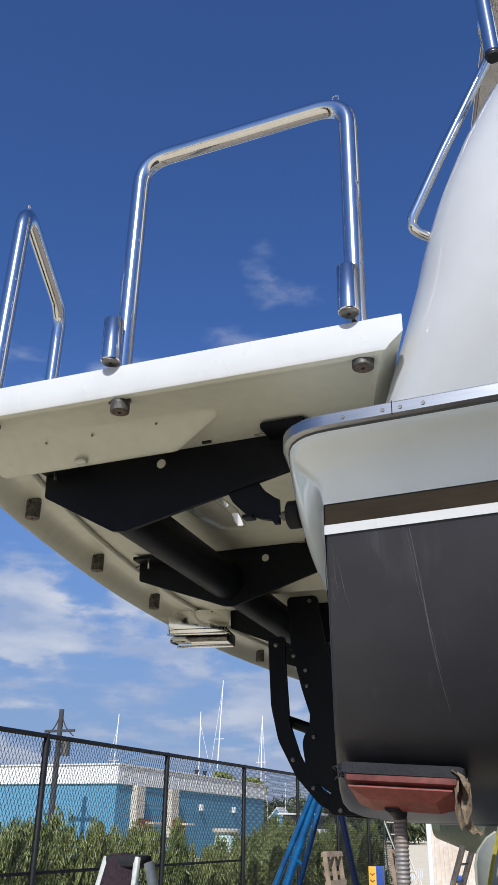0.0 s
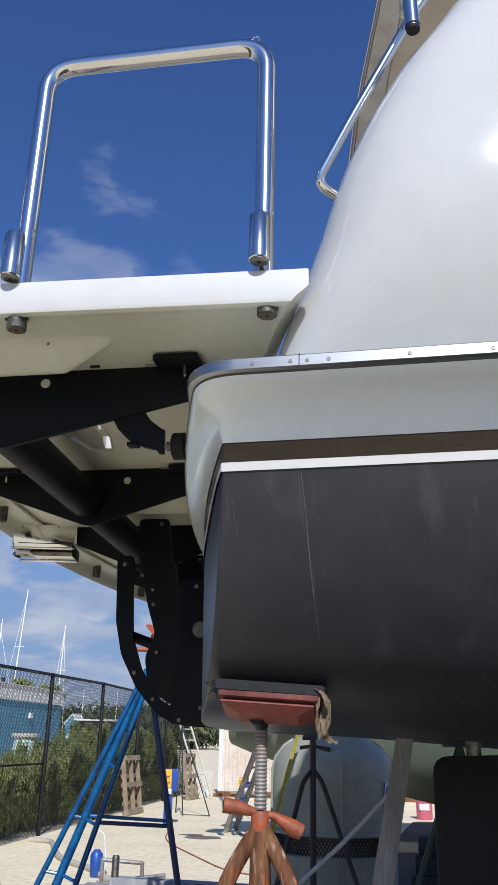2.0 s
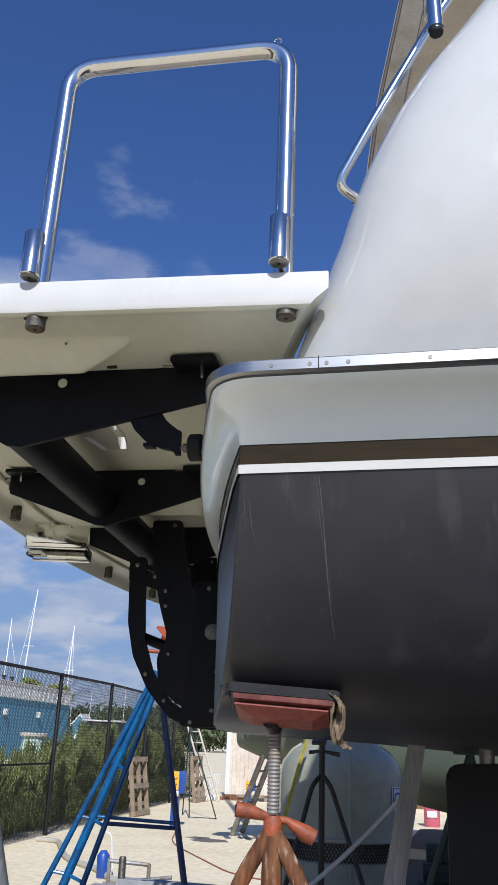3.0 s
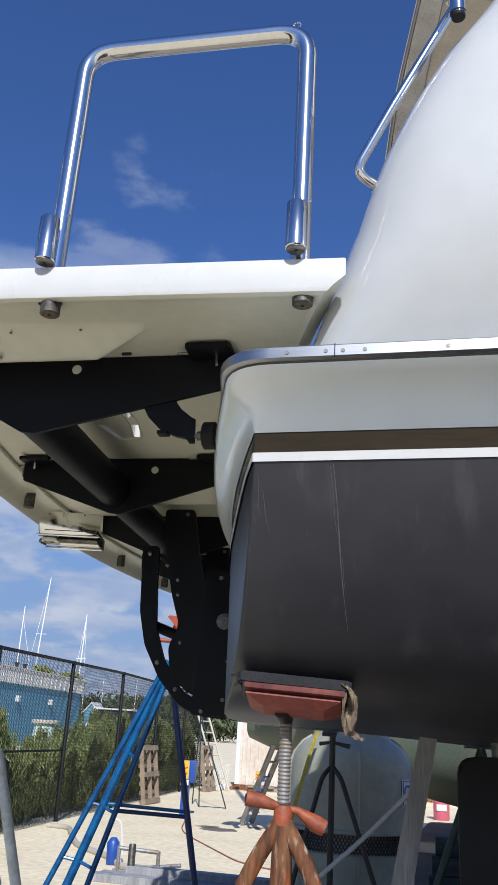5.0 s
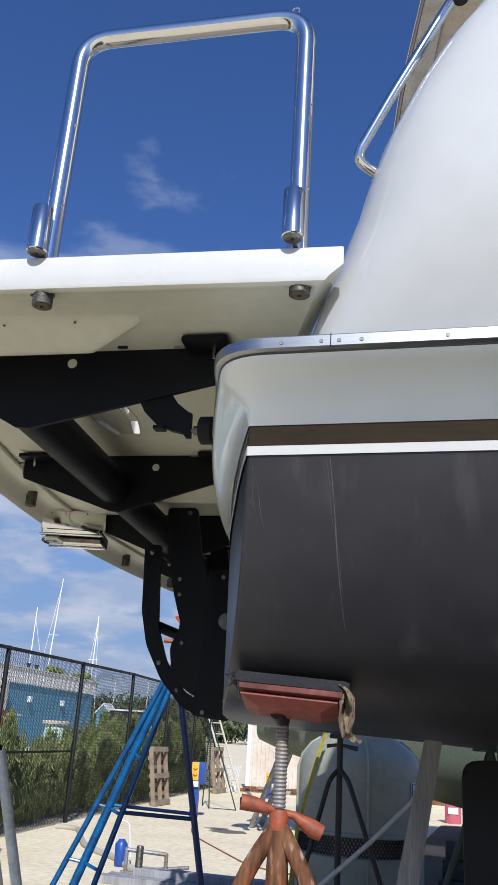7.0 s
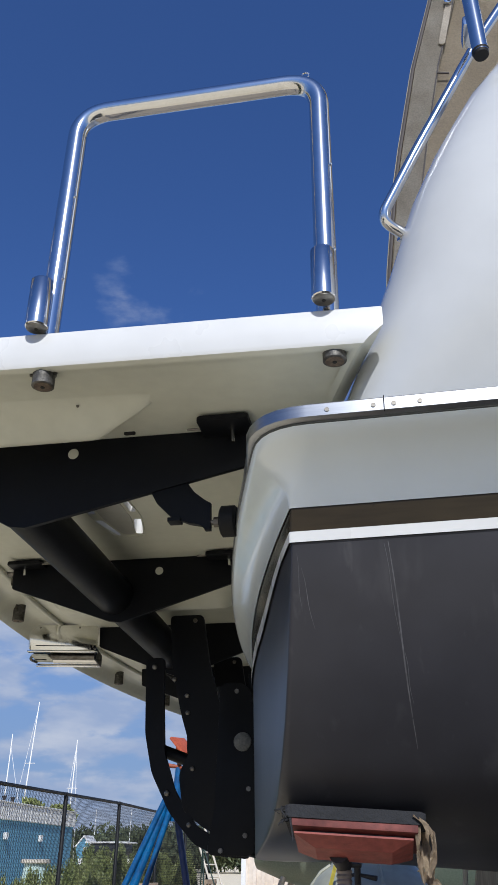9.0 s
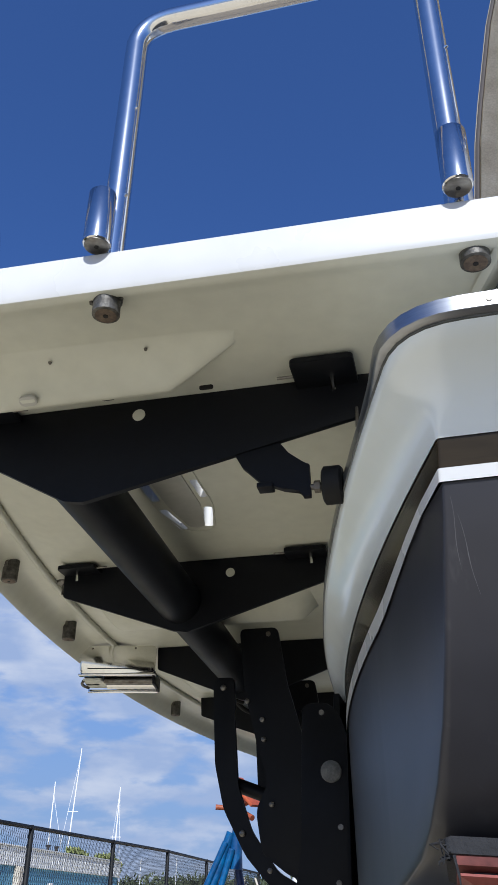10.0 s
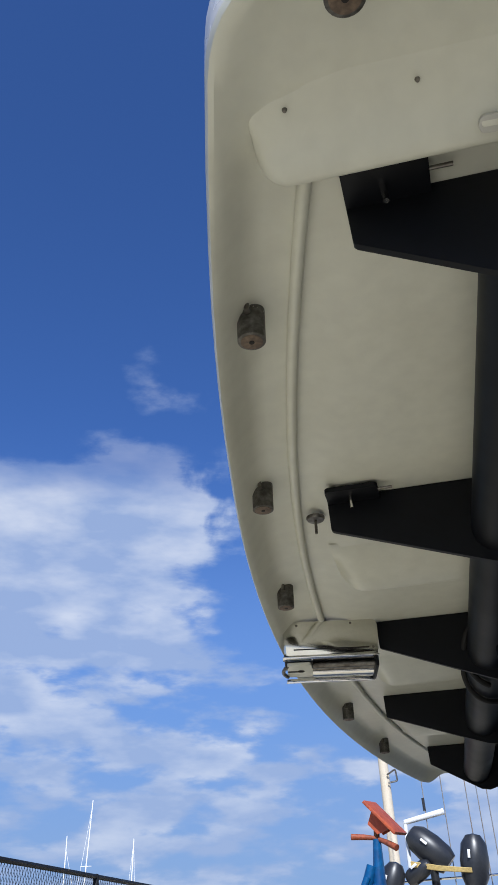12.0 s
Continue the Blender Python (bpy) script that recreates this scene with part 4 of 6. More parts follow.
# ---- hydraulic lift of the platform ----
def build_lift():
    lift = thing("platform_lift", (-1.1, 3.6, 1.46), "black powder-coated hydraulic lift carrying the swim platform", "platform lift")
    ax = [(-1.212 - 0.0456 * (y - 1.9), y, 2.238) for y in (1.907, 3.0, 4.2, 5.553)]
    part("cross_tube", tube(ax, 0.065, 32), BLACK_COAT, lift, "thick black cross tube")
    top = P_UND - 0.001
    def bracket(y, aft, fore, dx, deep, hole, pads):
        out = [(aft, top), (aft + 0.005, top - 0.085), (-1.205 + dx, deep + 0.006), (-1.165 + dx, deep), (fore - 0.005, top - 0.088), (fore + 0.004, top - 0.05), (fore, top)]
        b = part("bracket", plate(round_poly(out, 0.004, 3), xz_at(y), 0.012, 0.002), BLACK_COAT, lift, "black gusset bracket under the deck")
        b2 = box(((aft + fore) / 2, y + 0.024, top - 0.004), (fore - aft - 0.01, 0.058, 0.008), bevel=0.002)
        part("top_flange", b2, BLACK_COAT, b)
        if hole:
            part("lightening_hole", tube([(hole[0], y - 0.0045, hole[1]), (hole[0], y - 0.0075, hole[1])], 0.0135, 20), CREAM, b)
        for x in pads:
            d = 0.094 if y < 2 else 0.066
            o = round_poly([(x - 0.06, y - d), (x + 0.06, y - d), (x + 0.06, y + 0.01), (x - 0.06, y + 0.01)], 0.008)
            part("clamp_pad", plate(o, pose(0, 0, top - 0.012), 0.012, 0.003), BLACK_COAT, b)
            px = x - 0.005 if x < -1.2 else x + 0.014
            part("toggle_pin", tube([(px, y - 0.035, top - 0.012), (px + 0.002, y - 0.037, top - 0.050)], [0.006, 0.0045], 10), STEEL, b)
            s = 1 if x < -1.2 else -1
            part("toggle_rod", tube([(x + s * 0.03, y - 0.045, top - 0.014), (x + s * 0.092, y - 0.045, top - 0.014)], 0.0032, 8), STEEL_DULL, b)
        return b
    bracket(1.90, -1.446, -0.585, 0.0, 2.141, (-1.062, 2.326), (-1.385, -0.675))
    bracket(2.785, -1.628, -0.808, -0.06, 2.145, (-1.100, 2.315), (-1.565, -0.87))
    bracket(3.66, -1.625, -0.872, -0.08, 2.14, None, ())
    bracket(4.54, -1.705, -0.90, -0.12, 2.14, None, ())
    bracket(5.56, -1.605, -0.90, -0.165, 2.14, None, ())
    for x, y in ((-0.62, 1.885), (-0.82, 2.77)):
        part("set_bolt", tube([(x, y + 0.0, top - 0.080), (x, y, top - 0.122)], [0.0028, 0.0045], 8), STEEL_DULL, lift)
    # curved bumper arm with its roller
    arc = [(-0.872, 2.235), (-0.845, 2.185), (-0.81, 2.150), (-0.765, 2.130), (-0.735, 2.126), (-0.728, 2.112), (-0.714, 2.112), (-0.716, 2.178), (-0.735, 2.187), (-0.757, 2.205), (-0.775, 2.235)]
    arm = part("bumper_arm", plate(arc, xz_at(1.905), 0.014, 0.002), BLACK_COAT, lift)
    part("arm_foot", box((-0.800, 1.905, 2.140), (0.030, 0.030, 0.010), bevel=0.002), BLACK_COAT, arm)
    part("bumper_bolt", tube([(-0.722, 1.905, 2.132), (-0.665, 1.905, 2.132)], 0.006, 10), STEEL_DULL, arm)
    part("lock_nut", tube([(-0.708, 1.905, 2.132), (-0.697, 1.905, 2.132)], 0.012, 6), STEEL_DULL, arm)
    part("bumper_roller", tube([(-0.692, 1.905, 2.132), (-0.688, 1.905, 2.132), (-0.659, 1.905, 2.132), (-0.654, 1.905, 2.132)], [0.030, 0.036, 0.036, 0.031], 24), RUBBER, arm, "black rubber bumper roller")
    # two pairs of curved lift arms with their transom plates
    outer = [(-1.290, 2.14), (-1.275, 1.864), (-1.243, 1.73), (-1.17, 1.597), (-1.074, 1.495), (-0.985, 1.460), (-0.88, 1.452), (-0.88, 1.49), (-0.982, 1.508), (-1.07, 1.555), (-1.152, 1.668), (-1.198, 1.80), (-1.212, 2.0), (-1.215, 2.14)]
    inner = [(-1.185, 2.285), (-1.055, 2.285), (-1.025, 2.10), (-0.975, 1.93), (-0.945, 1.80), (-0.945, 1.52), (-1.02, 1.54), (-1.105, 1.60), (-1.125, 1.72), (-1.085, 1.80), (-1.125, 1.92), (-1.165, 2.08)]
    base = [(-0.955, 2.005), (-0.868, 2.005), (-0.822, 1.93), (-0.825, 1.46), (-0.99, 1.46), (-0.965, 1.6)]
    for y0, side in ((3.30, 1), (3.92, -1)):
        o = part("lift_arm", plate(round_poly(outer, 0.02, 3), xz_at(y0), 0.018, 0.003), BLACK_COAT, lift, "curved black lift arm")
        for x, z in ((-1.252, 2.105), (-1.180, 1.66), (-0.985, 1.483)):
            part("bolt_head", tube([(x, y0 - 0.009, z), (x, y0 - 0.016, z), (x, y0 - 0.019, z)], [0.010, 0.010, 0.006], 8), STEEL_DULL, o)
        i = part("link_plate", plate(round_poly(inner, 0.02, 3), xz_at(y0 - side * 0.06), 0.016, 0.003), BLACK_COAT, lift, "black link plate")
        for x, z in ((-1.085, 2.262), (-1.105, 1.985), (-1.10, 1.925), (-1.155, 2.045), (-1.075, 1.735), (-1.08, 1.555)):
            part("bolt_head", tube([(x, y0 - side * 0.06 - 0.008, z), (x, y0 - side * 0.06 - 0.016, z), (x, y0 - side * 0.06 - 0.018, z)], [0.008, 0.008, 0.004], 8), STEEL_DULL, i)
        t = part("transom_plate", plate(round_poly(base, 0.03, 3), xz_at(y0 - side * 0.18), 0.022, 0.003), BLACK_COAT, lift, "black transom mounting plate")
        part("pivot_cap", tube([(-0.872, y0 - side * 0.18 - 0.010, 1.808), (-0.872, y0 - side * 0.18 - 0.020, 1.808), (-0.872, y0 - side * 0.18 - 0.024, 1.808)], [0.031, 0.030, 0.024], 20), CAP_GREY, t, "scratched grey pivot cap")
        for x, z in ((-0.85, 1.66), (-0.895, 1.975), (-0.86, 1.52), (-0.94, 1.475)):
            part("bolt_head", tube([(x, y0 - side * 0.18 - 0.010, z), (x, y0 - side * 0.18 - 0.018, z)], 0.008, 8), STEEL_DULL, t)
        part("cross_pin", tube([(-1.235, y0 + 0.045, 1.815), (-1.05, y0 + 0.045, 1.75)], 0.022, 14), BLACK_COAT, lift)
        part("hydraulic_ram", tube([(-1.12, y0 + 0.03 * side, 2.14), (-0.93, y0 + 0.03 * side, 1.52)], 0.026, 16), BLACK_COAT, lift)
    # hydraulic hoses wrapped round the cross tube
    for ya, yb, ph in ((3.46, 3.78, 0.4), (3.80, 4.08, 2.0)):
        pts = []
        for i in range(25):
            t = i / 24
            y = ya + (yb - ya) * t
            a = ph + 4.2 * t
            pts.append((-1.212 - 0.0456 * (y - 1.9) + 0.075 * math.cos(a), y, 2.238 + 0.075 * math.sin(a)))
        part("hydraulic_hose", tube(pts, 0.009, 8), RUBBER, lift, "black hydraulic hose wound round the tube")
    part("spreader", tube([(-1.08, 3.24, 1.90), (-1.08, 3.98, 1.90)], 0.02, 12), BLACK_COAT, lift)
    part("back_plate", box((-0.855, 3.6, 1.75), (0.02, 0.9, 0.58), bevel=0.004), BLACK_COAT, lift)
    return lift


build_lift()


# ---- jack stand under the hull ----
def build_jack():
    js = thing("jack_stand", (-0.437, 1.86, 0.0), "rusty jack stand with red plywood pad under the hull", "jack stand")
    tilt = pose(0, 0, 0, -17, 3, 2)
    at = Matrix.Translation((-0.410, 1.805, 1.490)) @ tilt
    part("carpet", bm_plate(bmesh.new(), round_poly([(-0.122, -0.060), (0.122, -0.058), (0.118, 0.05), (-0.118, 0.05)], 0.008), at @ Matrix.Translation((0, 0, 0.010)), 0.022, 0.005), CARPET, js, "dark carpet scrap on the pad")
    part("pad_board", bm_plate(bmesh.new(), [(-0.108, -0.057), (0.108, -0.057), (0.108, 0.05), (-0.108, 0.05)], at @ Matrix.Translation((0, 0, -0.007)), 0.014, 0.003), RED_PAD, js, "faded red plywood pad")
    # black sheet stands in for the shadow line between board and bracket
    part("pad_gap_shade", bm_plate(bmesh.new(), [(-0.086, -0.038), (0.086, -0.038), (0.086, 0.045), (-0.086, 0.045)], at @ Matrix.Translation((0, 0, -0.019)), 0.008, 0.0), BLACK_IRON, js)
    br = bmesh.new()
    ring = [[br.verts.new(at @ Vector(p)) for p in row] for row in (
        [(-0.104, -0.050, -0.021), (0.100, -0.050, -0.021), (0.100, 0.05, -0.021), (-0.104, 0.05, -0.021)],
        [(-0.1035, -0.0495, -0.024), (0.0995, -0.0495, -0.024), (0.0995, 0.05, -0.024), (-0.1035, 0.05, -0.024)],
        [(-0.068, -0.022, -0.0375), (0.064, -0.022, -0.0375), (0.064, 0.04, -0.0375), (-0.068, 0.04, -0.0375)])]
    for lo, hi in zip(ring, ring[1:]):
        for k in range(4):
            br.faces.new((lo[k], lo[(k + 1) % 4], hi[(k + 1) % 4], hi[k]))
    br.faces.new(ring[0]), br.faces.new(ring[-1])
    part("pad_bracket", br, SALMON, js, "folded red steel pad bracket", smooth=False)
    rng = random.Random(17)
    for k in range(9):      # frayed threads at the carpet's corner
        p = Vector((-0.118 + rng.uniform(-0.006, 0.012), -0.055 + rng.uniform(-0.008, 0.01), rng.uniform(-0.004, 0.02)))
        q = p + Vector((rng.uniform(-0.022, 0.006), rng.uniform(-0.012, 0.004), rng.uniform(-0.026, 0.012)))
        r = q + Vector((rng.uniform(-0.012, 0.012), rng.uniform(-0.008, 0.004), rng.uniform(-0.022, 0.004)))
        part("frayed_thread", tube([at @ p, at @ q, at @ r], [0.0022, 0.0016, 0.0008], 5), CARPET, js)
    part("bracket_socket", tube([at @ Vector((-0.03, 0.02, -0.03)), (-0.437, 1.858, 1.440)], [0.018, 0.016], 12), BLACK_IRON, js)
    # screw with thread
    pts, rad = [], []
    z = 1.452
    while z > 1.262:
        pts += [(-0.437, 1.858, z), (-0.437, 1.858, z - 0.004)]
        rad += [0.0148, 0.0125]
        z -= 0.008
    part("screw", tube(pts, rad, 14), SCREW, js, "threaded steel screw")
    part("nut", tube([(-0.437, 1.86, 1.262), (-0.437, 1.86, 1.254), (-0.437, 1.86, 1.225), (-0.437, 1.86, 1.215)], [0.016, 0.0205, 0.0205, 0.0195], 14), ORANGE, js)
    h = part("handle", tube([(-0.516, 1.84, 1.272), (-0.486, 1.848, 1.268), (-0.446, 1.855, 1.258), (-0.437, 1.86, 1.256)], [0.0165, 0.0155, 0.0085, 0.008], 14), ORANGE, js, "worn orange handle")
    part("handle_end", tube([(-0.517, 1.8397, 1.272), (-0.5135, 1.841, 1.272)], 0.009, 10), HOLE, h)
    part("handle", tube([(-0.437, 1.86, 1.256), (-0.406, 1.865, 1.252), (-0.366, 1.872, 1.228), (-0.347, 1.875, 1.220)], [0.008, 0.0085, 0.0185, 0.0165], 14), ORANGE, js)
    part("neck", tube([(-0.437, 1.86, 1.222), (-0.437, 1.86, 1.12), (-0.437, 1.86, 0.80)], [0.0205, 0.0225, 0.0225], 16), RUST, js)
    for ang in (92, 188, 352):
        d = Vector((math.cos(radians(ang)), math.sin(radians(ang)), 0))
        base = Vector((-0.437, 1.86, 0))
        part("leg", tube(fillet([base + Vector((0, 0, 1.225)) + d * 0.006, base + Vector((0, 0, 1.14)) + d * 0.062, base + d * 0.50 + Vector((0, 0, 0.012))], 0.06), 0.0175, 12), RUST, js)
        part("foot", box(base + d * 0.50 + Vector((0, 0, 0.006)), (0.09, 0.09, 0.012), pose(0, 0, 0, 0, 0, ang), 0.003), RUST, js)
    # folded masking paper hanging at the pad's corner
    bm = bmesh.new()
    def ribbon(line, w, turn):
        rows = []
        pts = fillet(line, 0.02, 4)
        for i, p in enumerate(pts):
            t = i / (len(pts) - 1)
            ww = w * (1 + 0.25 * math.sin(9 * t + turn))
            rows.append([p + Vector((ww * (s - 0.5), 0.012 * (s - 0.5) * math.cos(5 * t + turn) + 0.003 * math.sin(14 * t + 6 * s), 0.003 * math.sin(8 * s + 20 * t))) for s in (k / 5 for k in range(6))])
        b = grid_surface(rows)
        bmesh.ops.solidify(b, geom=b.faces[:], thickness=0.0012)
        bm_join(bm, b)
    ribbon([(-0.303, 1.757, 1.514), (-0.281, 1.748, 1.495), (-0.274, 1.743, 1.472), (-0.279, 1.745, 1.445), (-0.285, 1.748, 1.422)], 0.010, 0.0)
    ribbon([(-0.300, 1.760, 1.500), (-0.302, 1.750, 1.472), (-0.301, 1.750, 1.445), (-0.296, 1.752, 1.412)], 0.008, 1.4)
    ribbon([(-0.296, 1.775, 1.430), (-0.283, 1.765, 1.418), (-0.272, 1.760, 1.406), (-0.262, 1.758, 1.404)], 0.020, 2.5)
    ribbon([(-0.290, 1.785, 1.500), (-0.289, 1.780, 1.455), (-0.287, 1.775, 1.410)], 0.016, 3.0)
    rag = part("masking_paper", bm, RAG, None)
    tagged(rag, "crumpled tan masking paper hanging from the pad", "masking paper")
    return js


build_jack()


# ---- fence and hedge ----
F_U = Vector((-0.0384, 0.99926, 0))
F_N = Vector((-0.99926, -0.0384, 0))


def on_fence(s, out=0.0, z=0.0):
    """A point s metres along the fence line, out metres beyond it."""
    return F_N * (5.05 + out) + F_U * s + Vector((0, 0, z))


F_H, BAY = 2.40, 2.83
F_S = [13.4 + BAY * k for k in range(-8, 5)]


def f_top(s):
    """Height of the fence: its top rail falls a little towards the near end."""
    return F_H - 0.0165 * max(0.0, 16.2 - s)


def build_fence():
    fence = thing("chain_link_fence", on_fence(F_S[0]), "tall black vinyl-coated chain-link fence along the yard", "fence")
    first = None
    for s in F_S:
        p = on_fence(s)
        if first is None:
            first = part("post", tube([(p.x, p.y, -0.5), (p.x, p.y, f_top(s) + 0.012), (p.x, p.y, f_top(s) + 0.026)], [0.032, 0.032, 0.020], 12), FENCE_BLACK, fence)
            p0 = p
        else:
            o = new("post", first.data)
            o.parent, o.location = fence, first.location + (p - p0) + Vector((0, 0, f_top(s) - f_top(F_S[0])))
    for a, b in zip(F_S, F_S[1:]):
        part("top_rail", tube([on_fence(a, 0, f_top(a)), on_fence(b, 0, f_top(b))], 0.024, 8), FENCE_BLACK, fence)
        part("mid_rail", tube([on_fence(a, 0.03, 1.02), on_fence(b, 0.03, 1.02)], 0.016, 6), FENCE_BLACK, fence) if a < 12 else None
        # woven wire as crossing diagonals, clipped to the bay
        verts, faces = [], []
        pitch, h, w = 0.056, f_top((a + b) / 2) - 0.03, b - a
        slope = 1.75
        n = int((w + h / slope) / pitch) + 2
        for sign in (1, -1):
            for i in range(-1, n):
                x0 = i * pitch - h / slope if sign > 0 else i * pitch
                pts = []
                t0, t1 = 0.0, h / slope
                lo = max(t0, -x0) if sign > 0 else max(t0, x0 - w)
                hi = min(t1, w - x0) if sign > 0 else min(t1, x0)
                if hi - lo < 0.02:
                    continue
                for t in (lo, hi):
                    pts.append(on_fence(a + x0 + sign * t, 0.004 * sign, 0.03 + slope * t))
                d = (pts[1] - pts[0]).normalized()
                e = d.cross(F_N).normalized()
                k = len(verts)
                r = 0.0023
                for p in pts:
                    verts += [p + e * r, p - e * r * 0.5 + F_N * r, p - e * r * 0.5 - F_N * r]
                faces += [(k, k + 1, k + 4, k + 3), (k + 1, k + 2, k + 5, k + 4), (k + 2, k, k + 3, k + 5)]
        me = bpy.data.meshes.new("wire_mesh")
        me.from_pydata([tuple(v) for v in verts], [], faces)
        me.materials.append(FENCE_BLACK)
        o = new("wire_mesh", me)
        o.parent, o.location = fence, -fence.location
        tagged(o, kind="stuff")
    return fence


build_fence()


def leaf_cloud(name, centres, count, size, material, label, category, seed, parent=None, core=False, wide=0.42, lift=(0.1, 1.2)):
    """Many small folded leaves scattered through ellipsoid clumps, in one mesh."""
    rng = random.Random(seed)
    verts, faces = [], []
    for i in range(count):
        c, r = rng.choice(centres)
        inner = core and i % 9 == 0
        while True:
            d = Vector((rng.uniform(-1, 1), rng.uniform(-1, 1), rng.uniform(-1, 1)))
            if 0.15 < d.length < 1:
                break
        d = d * (0.55 if inner else 0.6 + 0.4 * d.length)
        p = Vector(c) + Vector((d.x * r[0], d.y * r[1], d.z * r[2]))
        if p.z < 0.01:
            continue
        up = Vector((rng.gauss(0, 0.5), rng.gauss(0, 0.5), rng.uniform(*lift))).normalized()
        side = up.cross(Vector((rng.gauss(0, 1), rng.gauss(0, 1), rng.gauss(0, 1)))).normalized()
        fw = side.cross(up)
        s = size * rng.uniform(0.6, 1.4) * (3.2 if inner else 1.0)
        k = len(verts)
        verts += [tuple(p - up * s), tuple(p + side * s * wide + fw * s * 0.15), tuple(p + up * s), tuple(p - side * s * wide + fw * s * 0.15)]
        faces += [(k, k + 1, k + 2), (k, k + 2, k + 3)]
    me = bpy.data.meshes.new(name)
    me.from_pydata(verts, [], faces)
    me.materials.append(material)
    o = new(name, me)
    if parent is not None:
        o.parent, o.location = parent, -parent.location
        return o
    return tagged(o, label, category, kind="stuff")


def build_hedge():
    rng = random.Random(5)
    clumps = []
    s = -8.0
    while s < 25.5:
        out = rng.uniform(0.55, 1.25)
        h = (rng.uniform(1.15, 1.60) + 0.012 * max(0, s - 12)) * (0.74 if 12.9 < s < 16.4 else 1.0)
        p = on_fence(s, out)
        clumps.append(((p.x, p.y, h * 0.46), (rng.uniform(0.40, 0.60), rng.uniform(0.35, 0.55), h * 0.46)))
        low = on_fence(s + rng.uniform(-0.1, 0.1), rng.uniform(0.25, 0.7))      # skirts down to the ground
        clumps.append(((low.x, low.y, 0.30), (0.34, 0.30, 0.32)))
        for _ in range(3):      # upright shoots
            q = on_fence(s + rng.uniform(-0.2, 0.2), out + rng.uniform(-0.45, 0.5))
            clumps.append(((q.x, q.y, h * rng.uniform(0.62, 0.90)), (rng.uniform(0.08, 0.16), rng.uniform(0.08, 0.16), rng.uniform(0.25, 0.45))))
        s += rng.uniform(0.16, 0.30)
    leaf_cloud("hedge", clumps, 330000, 0.042, LEAF, "dense olive-green hedge growing behind the fence", "hedge", 11, core=True, wide=0.20, lift=(0.5, 1.8))


build_hedge()


# ---- buildings beyond the fence ----
def build_blue_building():
    bx, by, w, d, h = -24.2, 40.6, 22.0, 20.5, 4.5
    g = thing("blue_building", (bx - w / 2, by + d / 2, 0), "long low blue building with a white flat-roof fascia", "building")
    part("wall", box((bx - w / 2, by + d / 2, h / 2 - 0.1), (w, d, h - 0.2), bevel=0.02), BLUE_WALL, g, "blue painted siding", smooth=False)
    part("fascia", box((bx - w / 2, by + d / 2, h - 0.45), (w + 0.24, d + 0.24, 0.90), bevel=0.03), WHITE_TRIM, g, "white roof fascia", smooth=False)
    part("fascia_trim", box((bx - w / 2, by + d / 2, h + 0.04), (w + 0.4, d + 0.4, 0.08), bevel=0.02), WHITE_TRIM, g, smooth=False)
    for k in range(26):
        part("fascia_batten", box((bx + 0.125, by + 0.4 + k * 0.79, h - 0.45), (0.03, 0.05, 0.86), bevel=0.005), WHITE_TRIM, g, smooth=False)
    for y, ww in ((42.6, 0.9), (46.6, 0.9)):
        part("wall_panel", box((bx + 0.18, y, 2.35), (0.36, ww, 2.5), bevel=0.02), BEIGE, g, "beige entry panel", smooth=False)
        part("stair", box((bx + 0.5, y + 1.0, 1.8), (0.8, 0.9, 0.12), bevel=0.01), BEIGE, g, smooth=False)
        part("door", box((bx + 0.2, y + 0.5, 1.55), (0.42, 1.6, 0.9), bevel=0.02), BROWN_PANEL, g, "brown lower panel", smooth=False)
    for y in (50.5, 55.5):
        part("wall_lamp", box((bx + 0.12, y, 2.75), (0.22, 0.28, 0.36), bevel=0.03), WHITE_TRIM, g, "white wall lamp", smooth=False)
    for y in (52.0, 53.2):
        part("roof_vent", tube([(bx - 1.0, y, h), (bx - 1.0, y, h + 0.35), (bx - 1.0, y, h + 0.5)], [0.1, 0.1, 0.18], 10), BLACK_IRON, g)


def build_small_house():
    c = Vector((-39.0, 104.0, 0))
    g = thing("gable_shed", c, "small blue boathouse with a pale gable roof", "shed")
    part("wall", box(c + Vector((0, 0, 1.6)), (1.7, 2.6, 3.2), bevel=0.02), BLUE_WALL, g, smooth=False)
    bm = bmesh.new()
    bm_plate(bm, [(-1.05, 3.05), (0, 4.25), (1.05, 3.05), (0.93, 2.97), (0, 4.02), (-0.93, 2.97)], Matrix.Translation(c) @ XZ, 2.9)
    part("roof", bm, WHITE_TRIM, g, smooth=False)
    part("gable", plate([(-0.85, 3.1), (0, 4.05), (0.85, 3.1)], Matrix.Translation(c + Vector((0, -1.27, 0))) @ XZ, 0.1), BLUE_WALL, g, smooth=False)
    part("window", box(c + Vector((0.2, -1.34, 2.6)), (0.42, 0.06, 0.8), bevel=0.02), WHITE_TRIM, g, smooth=False)


